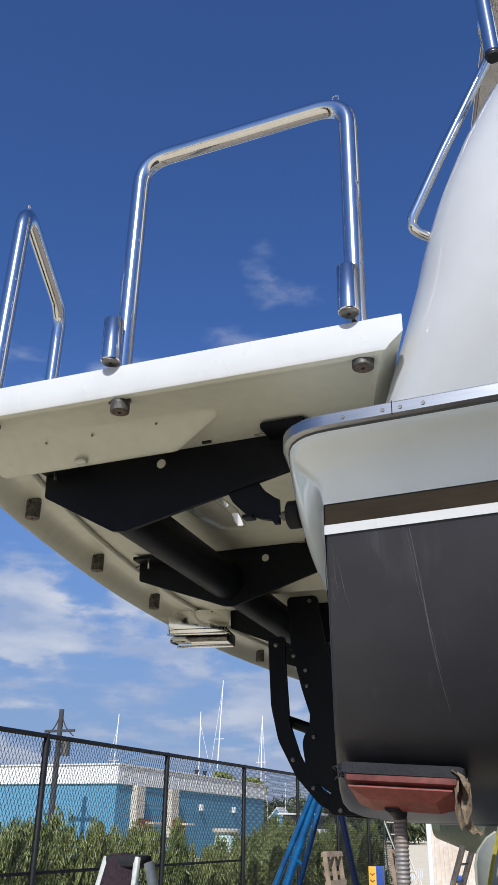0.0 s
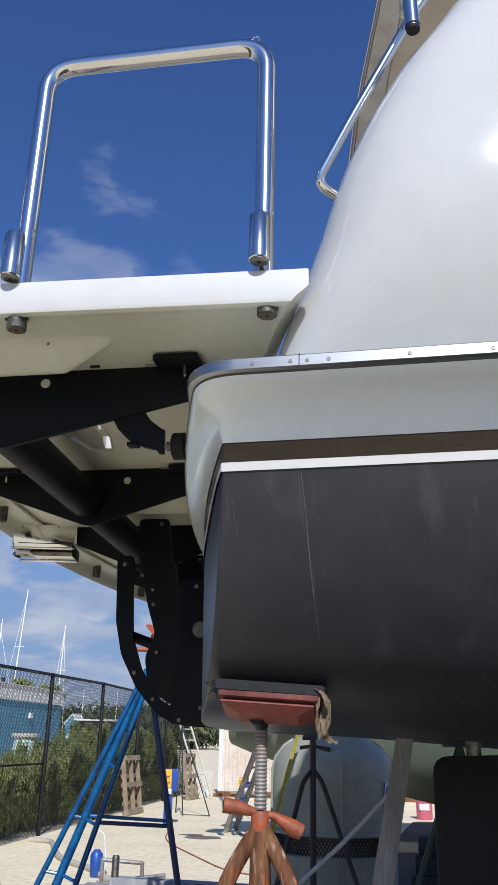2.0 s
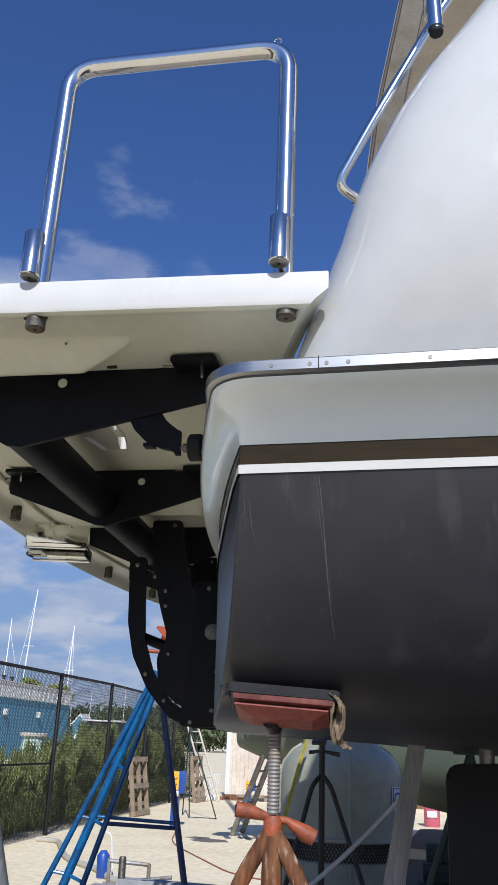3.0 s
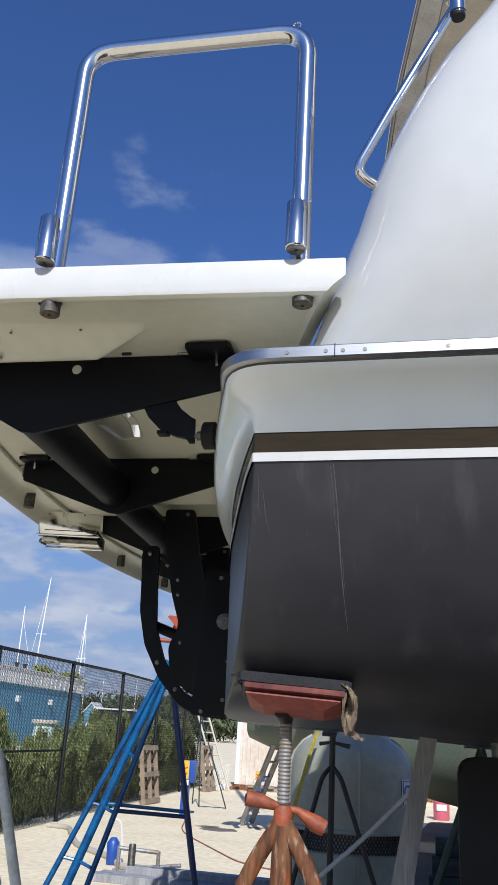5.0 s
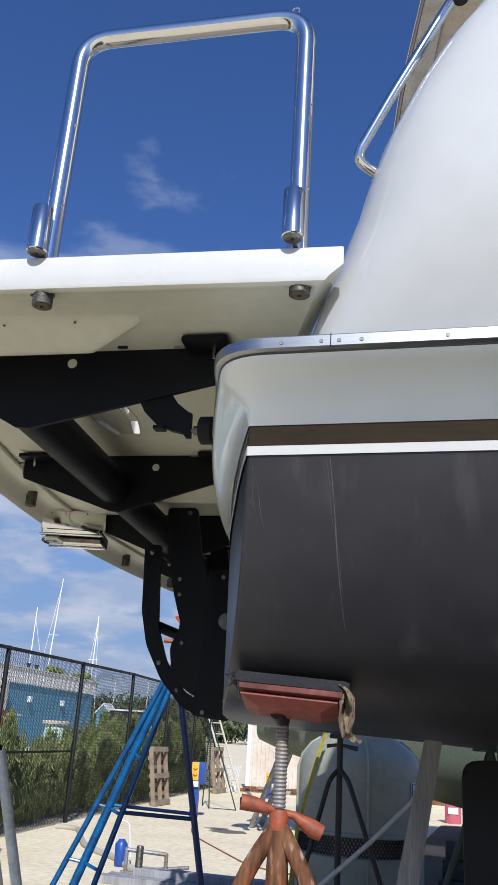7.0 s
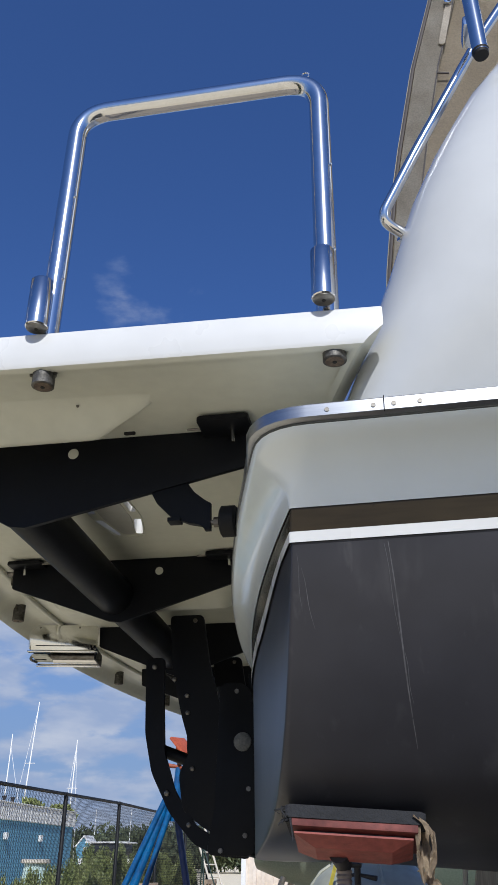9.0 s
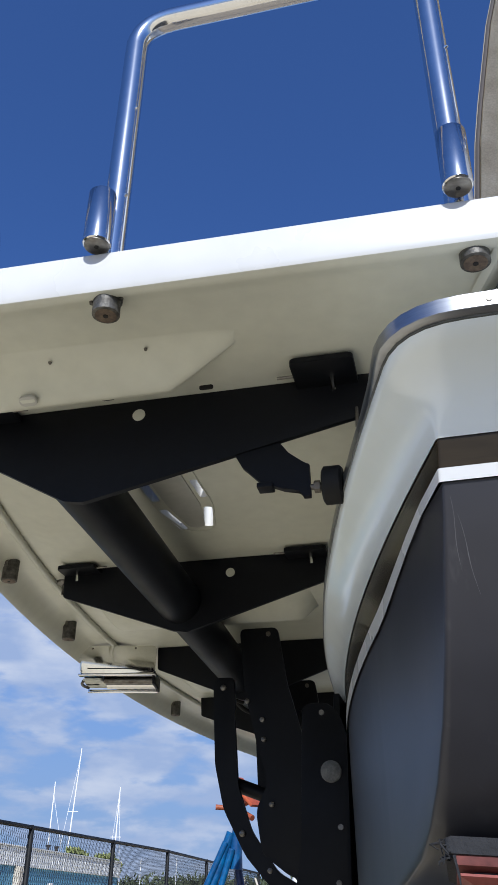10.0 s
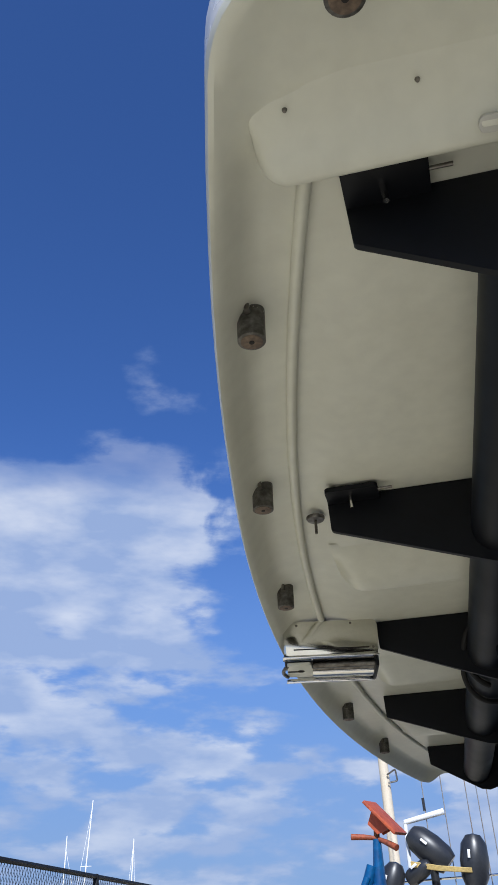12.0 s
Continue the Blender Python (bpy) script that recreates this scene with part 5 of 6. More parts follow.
def build_house_boat():
    c = Vector((-29.4, 84.0, 0))
    g = thing("cabin_cruiser", c, "white cabin cruiser moored in the far marina", "boat")
    part("hull", box(c + Vector((0, 0, 1.3)), (5.0, 3.0, 1.0), bevel=0.3), MAST_WHITE, g)
    part("cabin", box(c + Vector((0.2, 0, 2.4)), (3.4, 2.4, 1.2), bevel=0.15), BLACK_PLASTIC, g, "dark cabin windows")
    part("roof", box(c + Vector((0.2, 0, 3.1)), (4.2, 2.8, 0.15), bevel=0.05), MAST_WHITE, g)
    for x in (-1.6, 1.9):
        part("antenna", tube([c + Vector((x, 0, 3.1)), c + Vector((x + 0.05, 0, 6.0))], 0.03, 6), MAST_WHITE, g)


def build_kiosk():
    c = Vector((-9.13, 20.6, 0))
    g = thing("pump_kiosk", c, "pale mint kiosk post with a tan lid", "kiosk")
    mint = mat("mint_paint", (0.50, 0.66, 0.61), 0.6, var=0.15, scale=4, fine=30)
    part("body", tube([c, c + Vector((0, 0, 0.9)), c + Vector((0, 0, 1.28)), c + Vector((0, 0, 1.40))], [0.31, 0.31, 0.27, 0.25], 20), mint, g)
    part("lid", tube([c + Vector((0, 0, 1.40)), c + Vector((0, 0, 1.41)), c + Vector((0, 0, 1.47)), c + Vector((0, 0, 1.49))], [0.29, 0.34, 0.34, 0.30], 20), BEIGE, g)


build_blue_building()
build_small_house()
build_house_boat()
build_kiosk()


def build_mast(az, dist, height, lean, stays, spreaders=True):
    x, y = -math.sin(radians(az)) * dist, math.cos(radians(az)) * dist
    g = thing("sailboat_mast", (x, y, 0), "slender white sailboat mast rising beyond the buildings", "mast", "far masts")
    top = Vector((x + lean, y, height))
    part("spar", tube([(x, y, 0), top], [0.13, 0.07], 8), MAST_WHITE, g)
    if spreaders:
        m = Vector((x, y, 0)).lerp(top, 0.62)
        part("spreader", tube([m + Vector((-0.9, 0, 0)), m + Vector((0.9, 0, 0))], 0.05, 6), MAST_WHITE, g)
    for up, out in stays:
        part("stay", tube([Vector((x, y, 0)).lerp(top, up), (x + out, y, 1.0)], 0.03, 5), MAST_WHITE, g)


for args in ((31.2, 150, 19.2, 0.7, [(0.9, -3.0)]), (25.74, 150, 20.0, 0.05, [(0.90, 5.0)], False), (24.74, 150, 25.2, 1.2, [(0.96, -2.2)]), (21.85, 150, 19.5, 0.35, [(0.97, 1.6), (0.97, -1.4)])):
    build_mast(*args)


POLE = mat("grey_weathered_pole", (0.055, 0.055, 0.058), 0.9, var=0.3)


def build_pole():
    x, y = -math.sin(radians(34.6)) * 44, math.cos(radians(34.6)) * 44
    g = thing("utility_pole", (x, y, 0), "weathered utility pole with transformers and wires", "utility pole")
    part("pole", tube([(x, y, 0), (x, y, 6.75)], [0.16, 0.12], 10), POLE, g)
    part("crossarm", box((x, y, 5.75), (1.7, 0.1, 0.12), bevel=0.01), POLE, g)
    for dx in (-0.6, 0.5):
        part("transformer", tube([(x + dx, y - 0.1, 4.6), (x + dx, y - 0.1, 5.3)], 0.22, 12), STEEL_DULL, g)
    part("bracket", tube(fillet([(x, y, 6.6), (x + 0.3, y, 5.9), (x + 0.8, y, 5.5)], 0.3), 0.03, 6), POLE, g)
    part("bracket", tube(fillet([(x, y, 6.6), (x - 0.3, y, 5.9), (x - 0.8, y, 5.5)], 0.3), 0.03, 6), POLE, g)


build_pole()


def build_far_trees():
    rng = random.Random(8)
    clumps = []
    for i in range(300):
        az = rng.uniform(-25, 60)
        d = rng.uniform(150, 190)
        x, y = -math.sin(radians(az)) * d, math.cos(radians(az)) * d
        h = rng.uniform(5.0, 8.6)
        clumps.append(((x, y, h * 0.5), (rng.uniform(3, 6), 3.0, h * 0.5)))
    leaf_cloud("far_treeline", clumps, 110000, 0.45, LEAF_FAR, "low dark green treeline along the far shore", "trees", 21, core=True)


build_far_trees()


def build_palm(x, y, h, seed):
    rng = random.Random(seed)
    g = thing("palm_tree", (x, y, 0), "palm with a ragged crown behind the blue building", "tree")
    part("trunk", tube([(x, y, 0), (x + 0.1, y, h * 0.6), (x + 0.05, y, h)], [0.18, 0.13, 0.12], 8), BARK, g)
    centres = []
    for k in range(16):
        a = rng.uniform(0, 6.28)
        for t in (0.25, 0.5, 0.75, 1.0):
            centres.append(((x + math.cos(a) * 1.05 * t, y + math.sin(a) * 1.05 * t, h + 0.9 * t - 1.3 * t * t + rng.uniform(-0.1, 0.25)), (0.25, 0.25, 0.16)))
    leaf_cloud("crown", centres, 900, 0.22, PALM_LEAF, "", "", seed, parent=g)


build_palm(-26.3, 63.5, 4.6, 3)
build_palm(-29.0, 64.5, 5.1, 4)


# ---- yard things ----
def build_blue_stand():
    top = Vector((-2.00, 6.50, 0))
    g = thing("boat_stand", (-2.2, 6.4, 0), "tall blue welded boat stand with an orange screw pad", "boat stand")
    part("post", tube([(-2.02, 6.5, 1.70), (-2.01, 6.5, 2.06)], [0.046, 0.024], 14), BLUE_PAINT, g)
    legs = {"main": ((-2.05, 6.49, 1.92), (-2.79, 6.45, 0.0), 0.032), "outer": ((-2.08, 6.46, 1.86), (-2.96, 6.42, 0.0), 0.021), "inner": ((-2.03, 6.44, 1.82), (-2.60, 6.40, 0.0), 0.021)}
    for a, b, r in legs.values():
        part("leg", tube([a, b], r, 12), BLUE_PAINT, g)
    part("leg", tube([(-2.05, 6.53, 1.90), (-1.68, 6.62, 0.0)], 0.024, 12), BLUE_SHADED, g, "blue leg with shade put in as navy")
    def at(n, z):
        a, b, _ = legs[n]
        return Vector(a).lerp(Vector(b), (a[2] - z) / a[2])
    for z in (0.48, 0.86, 1.25):
        part("rung", tube([at("outer", z), at("main", z - 0.02)], 0.013, 8), BLUE_PAINT, g)
        part("rung", tube([at("main", z - 0.02), at("inner", z - 0.06)], 0.013, 8), BLUE_PAINT, g)
    part("brace", tube([at("main", 0.86), (-1.85, 6.58, 0.835)], 0.013, 10), BLUE_PAINT, g)
    part("brace", tube([at("inner", 0.82), (-1.85, 6.58, 0.80)], 0.015, 10), BLUE_SHADED, g)
    part("screw", tube([(-2.01, 6.5, 2.04), (-2.005, 6.5, 2.15)], 0.017, 10), RUST, g)
    part("handle", tube([(-2.155, 6.46, 2.075), (-2.08, 6.48, 2.072), (-2.01, 6.5, 2.065)], [0.018, 0.016, 0.012], 10), ORANGE, g)
    part("handle", tube([(-2.01, 6.5, 2.065), (-1.95, 6.46, 2.035), (-1.89, 6.42, 2.000)], [0.012, 0.016, 0.019], 10), ORANGE, g)
    tilt = pose(0, 0, 0, 6, 47, -8)
    c = Vector((-1.952, 6.5, 2.172))
    part("pad", box(c, (0.255, 0.22, 0.020), tilt, 0.006), ORANGE_PAD, g, "tilted orange pad plate")
    for s in (-0.05, 0.05):
        bm = bmesh.new()
        bm_plate(bm, [(-0.07, 0.0), (0.07, 0.0), (0.04, -0.075), (-0.04, -0.075)], Matrix.Translation(c) @ tilt @ Matrix.Translation((0, s, -0.012)) @ XZ, 0.012)
        part("pad_web", bm, ORANGE_PAD, g)


build_blue_stand()


def build_black_stand():
    c = Vector((-0.72, 6.1, 0))
    g = thing("jack_stand", c, "black iron tripod jack stand beyond the hull", "jack stand")
    part("stem", tube([c + Vector((0, 0, 0.25)), c + Vector((0, 0, 1.445))], 0.021, 12), BLACK_IRON, g)
    for ang, r in ((-25, 0.55), (205, 0.40), (95, 0.5)):
        d = Vector((math.cos(radians(ang)), math.sin(radians(ang)), 0))
        part("leg", tube(fillet([c + Vector((0, 0, 1.235)), c + d * 0.07 + Vector((0, 0, 1.165)), c + d * r + Vector((0, 0, 0.012))], 0.05), 0.016, 10), BLACK_IRON, g)
    part("handle", tube([c + Vector((0.0, 0, 1.388)), c + Vector((0.07, -0.01, 1.374)), c + Vector((0.12, -0.02, 1.366))], [0.009, 0.014, 0.016], 10), BLACK_IRON, g)
    part("handle", tube([c + Vector((0.0, 0, 1.388)), c + Vector((-0.09, 0.03, 1.374))], [0.009, 0.014], 10), BLACK_IRON, g)
    part("pad", box(c + Vector((-0.02, 0, 1.445)), (0.10, 0.10, 0.025), pose(0, 0, 0, 12, 0, 0), 0.008), BLACK_IRON, g)


build_black_stand()


def build_green_stand():
    g = thing("boat_stand", (-0.04, 5.0, 0), "dark green steel boat stand under the hull", "boat stand")
    part("leg", tube([(0.20, 5.0, 1.40), (-0.30, 5.0, 0.012)], 0.021, 10), GREEN_IRON, g)
    part("leg", tube([(0.20, 5.0, 1.40), (0.55, 5.2, 0.012)], 0.021, 10), GREEN_IRON, g)
    part("leg", tube([(0.20, 5.0, 1.40), (0.25, 5.55, 0.012)], 0.021, 10), GREEN_IRON, g)
    part("pad", box((0.21, 5.0, 1.415), (0.2, 0.2, 0.03), bevel=0.006), GREEN_IRON, g)


build_green_stand()


def build_white_stand():
    c = Vector((-2.19, 3.83, 0))
    g = thing("jack_stand", c, "white-painted jack stand with a plum carpet pad", "jack stand")
    part("leg", tube([(-2.06, 3.79, 1.27), (-1.63, 3.72, 0.015)], 0.024, 12), WHITE_IRON, g)
    for ang, r in ((80, 0.6), (200, 0.6)):
        d = Vector((math.cos(radians(ang)), math.sin(radians(ang)), 0))
        part("leg", tube([c + Vector((0, 0, 1.18)) + d * 0.06, c + d * r + Vector((0, 0, 0.015))], 0.024, 12), WHITE_IRON, g)
    part("stem", tube([c + Vector((0, 0, 0.7)), c + Vector((0, 0, 1.22))], 0.028, 12), WHITE_IRON, g)
    rows = []
    for i in range(9):
        t = i / 8
        rows.append([(c.x - 0.085 - 0.03 * t + (0.17 + 0.06 * t) * s, c.y - 0.05 - 0.10 * t - 0.02 * math.sin(6 * s), 1.29 - 0.34 * t ** 1.3 + 0.02 * math.sin(math.pi * s)) for s in (k / 10 for k in range(11))])
    bm = grid_surface(rows)
    bmesh.ops.solidify(bm, geom=bm.faces[:], thickness=0.015)
    part("carpet", bm, PURPLE, g, "plum carpet draped over the pad")
    part("pad", box(c + Vector((0, 0.0, 1.275)), (0.17, 0.16, 0.05), bevel=0.02), CARPET, g)
    for s in (-1, 1):
        part("pad_edge", tube([c + Vector((s * 0.08, -0.06, 1.29)), c + Vector((s * 0.118, -0.17, 0.93))], 0.016, 8), WHITE_IRON, g)


build_white_stand()


def build_timber():
    g = thing("timber_prop", (-0.45, 3.1, 0), "weathered grey timber prop leaning under the hull", "timber")
    bm = bmesh.new()
    a, b = Vector((-0.390, 3.10, 0.0)), Vector((-0.110, 3.15, 1.43))
    d = (b - a).normalized()
    side = Vector((1, 0, 0)) - d * d.x
    side.normalize()
    fw = d.cross(side)
    rings = []
    for t, w in ((0, 0.043), (0.5, 0.039), (1, 0.030)):
        p = a.lerp(b, t)
        rings.append([bm.verts.new(p + side * w * sx + fw * 0.05 * sy) for sx, sy in ((-1, -1), (1, -1), (1, 1), (-1, 1))])
    for r, s in zip(rings, rings[1:]):
        for k in range(4):
            bm.faces.new((r[k], r[(k + 1) % 4], s[(k + 1) % 4], s[k]))
    bm.faces.new(rings[0]), bm.faces.new(rings[-1][::-1])
    part("post", bm, TIMBER, g, smooth=False)


build_timber()


def build_tank():
    c = Vector((-0.74, 8.2, 0))
    g = thing("water_tank", c, "pale grey-green fibreglass tank with a domed shoulder", "tank")
    prof = [(0.50, 0.0), (0.56, 0.02), (0.56, 0.50), (0.53, 0.515), (0.53, 0.655), (0.575, 0.665), (0.578, 0.675), (0.575, 0.69), (0.548, 0.70), (0.546, 1.10), (0.541, 1.20), (0.522, 1.275), (0.485, 1.335), (0.43, 1.385), (0.36, 1.43), (0.345, 1.46), (0.345, 1.60), (0.0, 1.62)]
    n = 40
    rows = [[(c.x + r * math.cos(2 * math.pi * k / n), c.y + r * math.sin(2 * math.pi * k / n), z) for k in range(n)] for r, z in prof]
    part("shell", grid_surface(rows, True), TANK, g)
    lat = bmesh.new()
    for k in range(110):
        a0 = 2 * math.pi * k / 110
        for s in (-1, 1):
            a1 = a0 + s * 0.16
            bm_tube(lat, [(c.x + 0.538 * math.cos(a0), c.y + 0.538 * math.sin(a0), 0.515), (c.x + 0.538 * math.cos(a1), c.y + 0.538 * math.sin(a1), 0.66)], 0.0065, 4)
    part("vent_lattice", lat, BLACK_IRON, g, "dark vent lattice", kind="stuff")
    for k in range(4):
        a = 2 * math.pi * k / 4 - 1.36
        part("seam_flange", tube([(c.x + 0.55 * math.cos(a), c.y + 0.55 * math.sin(a), 0.70), (c.x + 0.55 * math.cos(a), c.y + 0.55 * math.sin(a), 1.18), (c.x + 0.52 * math.cos(a), c.y + 0.52 * math.sin(a), 1.285), (c.x + 0.44 * math.cos(a), c.y + 0.44 * math.sin(a), 1.385), (c.x + 0.36 * math.cos(a), c.y + 0.36 * math.sin(a), 1.435)], 0.016, 6), TANK, g)
        part("seam_flange", tube([(c.x + 0.565 * math.cos(a), c.y + 0.565 * math.sin(a), 0.02), (c.x + 0.565 * math.cos(a), c.y + 0.565 * math.sin(a), 0.50)], 0.014, 6), TANK, g)
    # sticker with a letter
    a = radians(-24)
    m = Matrix.Translation((c.x + 0.549 * math.cos(a), c.y + 0.549 * math.sin(a), 1.00)) @ Matrix.Rotation(a + math.pi / 2, 4, "Z") @ Matrix.Rotation(math.pi / 2, 4, "X")
    part("sticker", plate(round_poly([(-0.085, -0.11), (0.085, -0.11), (0.085, 0.11), (-0.085, 0.11)], 0.01), m, 0.004, 0.001), MAST_WHITE, g, "white sticker with a blue letter")
    ring = round_poly([(-0.075, -0.10), (0.075, -0.10), (0.075, 0.10), (-0.075, 0.10)], 0.01)
    part("sticker_border", tube([m @ Vector((x, y, 0.004)) for x, y in ring + ring[:1]], 0.004, 5), LETTER_BLUE, g)
    fc = bpy.data.curves.new("letter", "FONT")
    fc.body, fc.size, fc.extrude, fc.align_x, fc.align_y = "C", 0.17, 0.002, "CENTER", "CENTER"
    fo = new("letter", fc)
    dg = bpy.context.evaluated_depsgraph_get()
    me = bpy.data.meshes.new_from_object(fo.evaluated_get(dg))
    bpy.data.objects.remove(fo)
    me.materials.clear()
    me.materials.append(LETTER_BLUE)
    lo = new("letter", me)
    lo.parent = g
    lo.matrix_local = Matrix.Translation(-g.location) @ m @ Matrix.Translation((0, 0, 0.004))
    strap = thing("tie_strap", (-1.22, 7.55, 0), "yellow webbing strap hanging beside the tank", "strap")
    bm = bmesh.new()
    pts = [Vector((-0.98, 7.60, 1.50)), Vector((-1.07, 7.58, 1.20)), Vector((-1.20, 7.55, 0.70)), Vector((-1.26, 7.5, 0.0))]
    rows = [[p + Vector((-0.015, 0, 0)), p + Vector((0.015, 0.004, 0))] for p in pts]
    bm = grid_surface(rows)
    bmesh.ops.solidify(bm, geom=bm.faces[:], thickness=0.004)
    part("webbing", bm, YELLOW_STRAP, strap)


build_tank()


def build_hose():
    pts = [Vector((-1.25, 5.0, 0.012)), Vector((-1.05, 5.0, 0.35)), Vector((-0.72, 5.0, 0.66)), Vector((-0.44, 5.0, 0.90)), Vector((-0.20, 5.0, 1.14)), Vector((-0.12, 5.0, 1.24)), Vector((-0.10, 5.0, 1.47))]
    o = part("hose", tube(fillet(pts, 0.15), 0.013, 10), GREY_HOSE)
    tagged(o, "pale grey hose running up under the hull", "hose")
    pts = [Vector(p) for p in ((-5.35, 12.4, 0.03), (-5.0, 12.35, 0.03), (-4.66, 11.6, 0.03), (-4.2, 10.6, 0.03), (-3.5, 9.9, 0.03), (-3.2, 9.3, 0.03), (-2.2, 8.7, 0.03))]
    o = part("hose", tube(fillet(pts, 0.5), 0.035, 10), mat("cloudy_hose", (0.50, 0.47, 0.40), 0.5))
    tagged(o, "wide cloudy suction hose lying on the concrete", "hose")
    pts = [Vector(p) for p in ((-4.08, 15.5, 0.008), (-3.6, 13.2, 0.008), (-2.86, 11.8, 0.008), (-2.0, 10.2, 0.008), (-0.6, 9.9, 0.008))]
    o = part("cable", tube(fillet(pts, 0.8), 0.009, 6), mat("red_cable", (0.30, 0.10, 0.06), 0.6))
    tagged(o, "thin reddish cable lying across the concrete", "cable")


build_hose()


def build_pallet(at, turn, lean):
    g = thing("wooden_pallet", (0, 0, 0), "weathered wooden pallet leaning against the fence", "pallet", "pallets")
    for k in range(7):
        part("deck_board", box((0, -0.5 + k * 0.167 + 0.0, 0.055), (0.80, 0.075, 0.018), bevel=0.002), WOOD, g, smooth=False)
    for x in (-0.37, 0, 0.37):
        part("stringer", box((x, 0, 0), (0.04, 1.10, 0.085), bevel=0.003), WOOD, g, smooth=False)
    for k in (-0.5, 0, 0.5):
        part("bottom_board", box((0, k, -0.052), (0.80, 0.095, 0.018), bevel=0.002), WOOD, g, smooth=False)
    g.matrix_basis = Matrix.Translation(at) @ Matrix.Rotation(radians(turn), 4, "Z") @ Matrix.Rotation(radians(lean), 4, "X")
    return g


build_pallet((-5.46, 17.6, 0.55), -95, 98)
build_pallet((-5.42, 22.6, 0.55), -95, 98)


def build_ladder(foot, top, width, across, label, stile=0.026, material=None):
    f, t, a = Vector(foot), Vector(top), Vector(across).normalized()
    g = thing("ladder", foot, label, "ladder")
    for s in (-0.5, 0.5):
        part("stile", tube([f + a * width * s, t + a * width * s], stile, 8), material or ALU_LADDER, g)
    n = int((t - f).length / 0.29)
    for k in range(1, n):
        p = f.lerp(t, k / n)
        part("rung", tube([p - a * width * 0.5, p + a * width * 0.5], 0.016, 8), material or ALU_LADDER, g)


build_ladder((-5.05, 23.0, 0.03), (-5.95, 23.3, 2.25), 0.36, (0.75, 1, 0), "pale aluminium ladder leaning against the dark fence", 0.026, BEIGE)
build_ladder((-2.93, 15.0, 0.03), (-2.15, 14.2, 1.75), 0.38, (0.25, 1, 0), "dull grey ladder leaning towards the green boat", 0.045, SCREW)


def build_pump(at, h):
    c = Vector(at)
    g = thing("water_pump_post", at, "blue utility post with a yellow warning plate", "utility post")
    part("post", box(c + Vector((0, 0, h * 0.32)), (0.13, 0.12, h * 0.64), bevel=0.01), BLUE_PLASTIC, g)
    part("head", box(c + Vector((0.05, 0, h * 0.80)), (0.24, 0.16, h * 0.40), bevel=0.02), BLUE_PLASTIC, g)
    part("sign", box(c + Vector((0.0, -0.085, h * 0.83)), (0.13, 0.012, h * 0.33), bevel=0.003), YELLOW, g, "yellow plate with orange chevrons")
    part("socket_box", box(c + Vector((0.0, -0.09, h * 0.60)), (0.15, 0.05, h * 0.10), bevel=0.006), WHITE_TRIM, g)
    for z in (0.76, 0.87):
        bm = bmesh.new()
        bm_plate(bm, [(-0.04, 0.02), (0, -0.005), (0.04, 0.02), (0.04, 0.0), (0, -0.03), (-0.04, 0.0)], Matrix.Translation(c + Vector((0, -0.093, h * z))) @ XZ, 0.004)
        part("chevron", bm, ORANGE, g)


build_pump((-4.20, 15.7, 0), 0.92)
build_pump((-3.98, 22.0, 0), 0.58)


def build_easel():
    a = Vector((-4.50, 17.7, 1.75))
    g = thing("tripod", (-4.4, 17.7, 0), "thin grey steel tripod standing on the yard", "tripod")
    for f in ((-4.70, 18.3, 0.01), (-3.86, 17.7, 0.01), (-4.41, 17.7, 0.01)):
        part("leg", tube([a, f], 0.013, 8), GREEN_IRON, g)
    part("tie", tube([(-4.41, 17.7, 0.02), (-3.86, 17.7, 0.02)], 0.008, 6), GREEN_IRON, g)


build_easel()


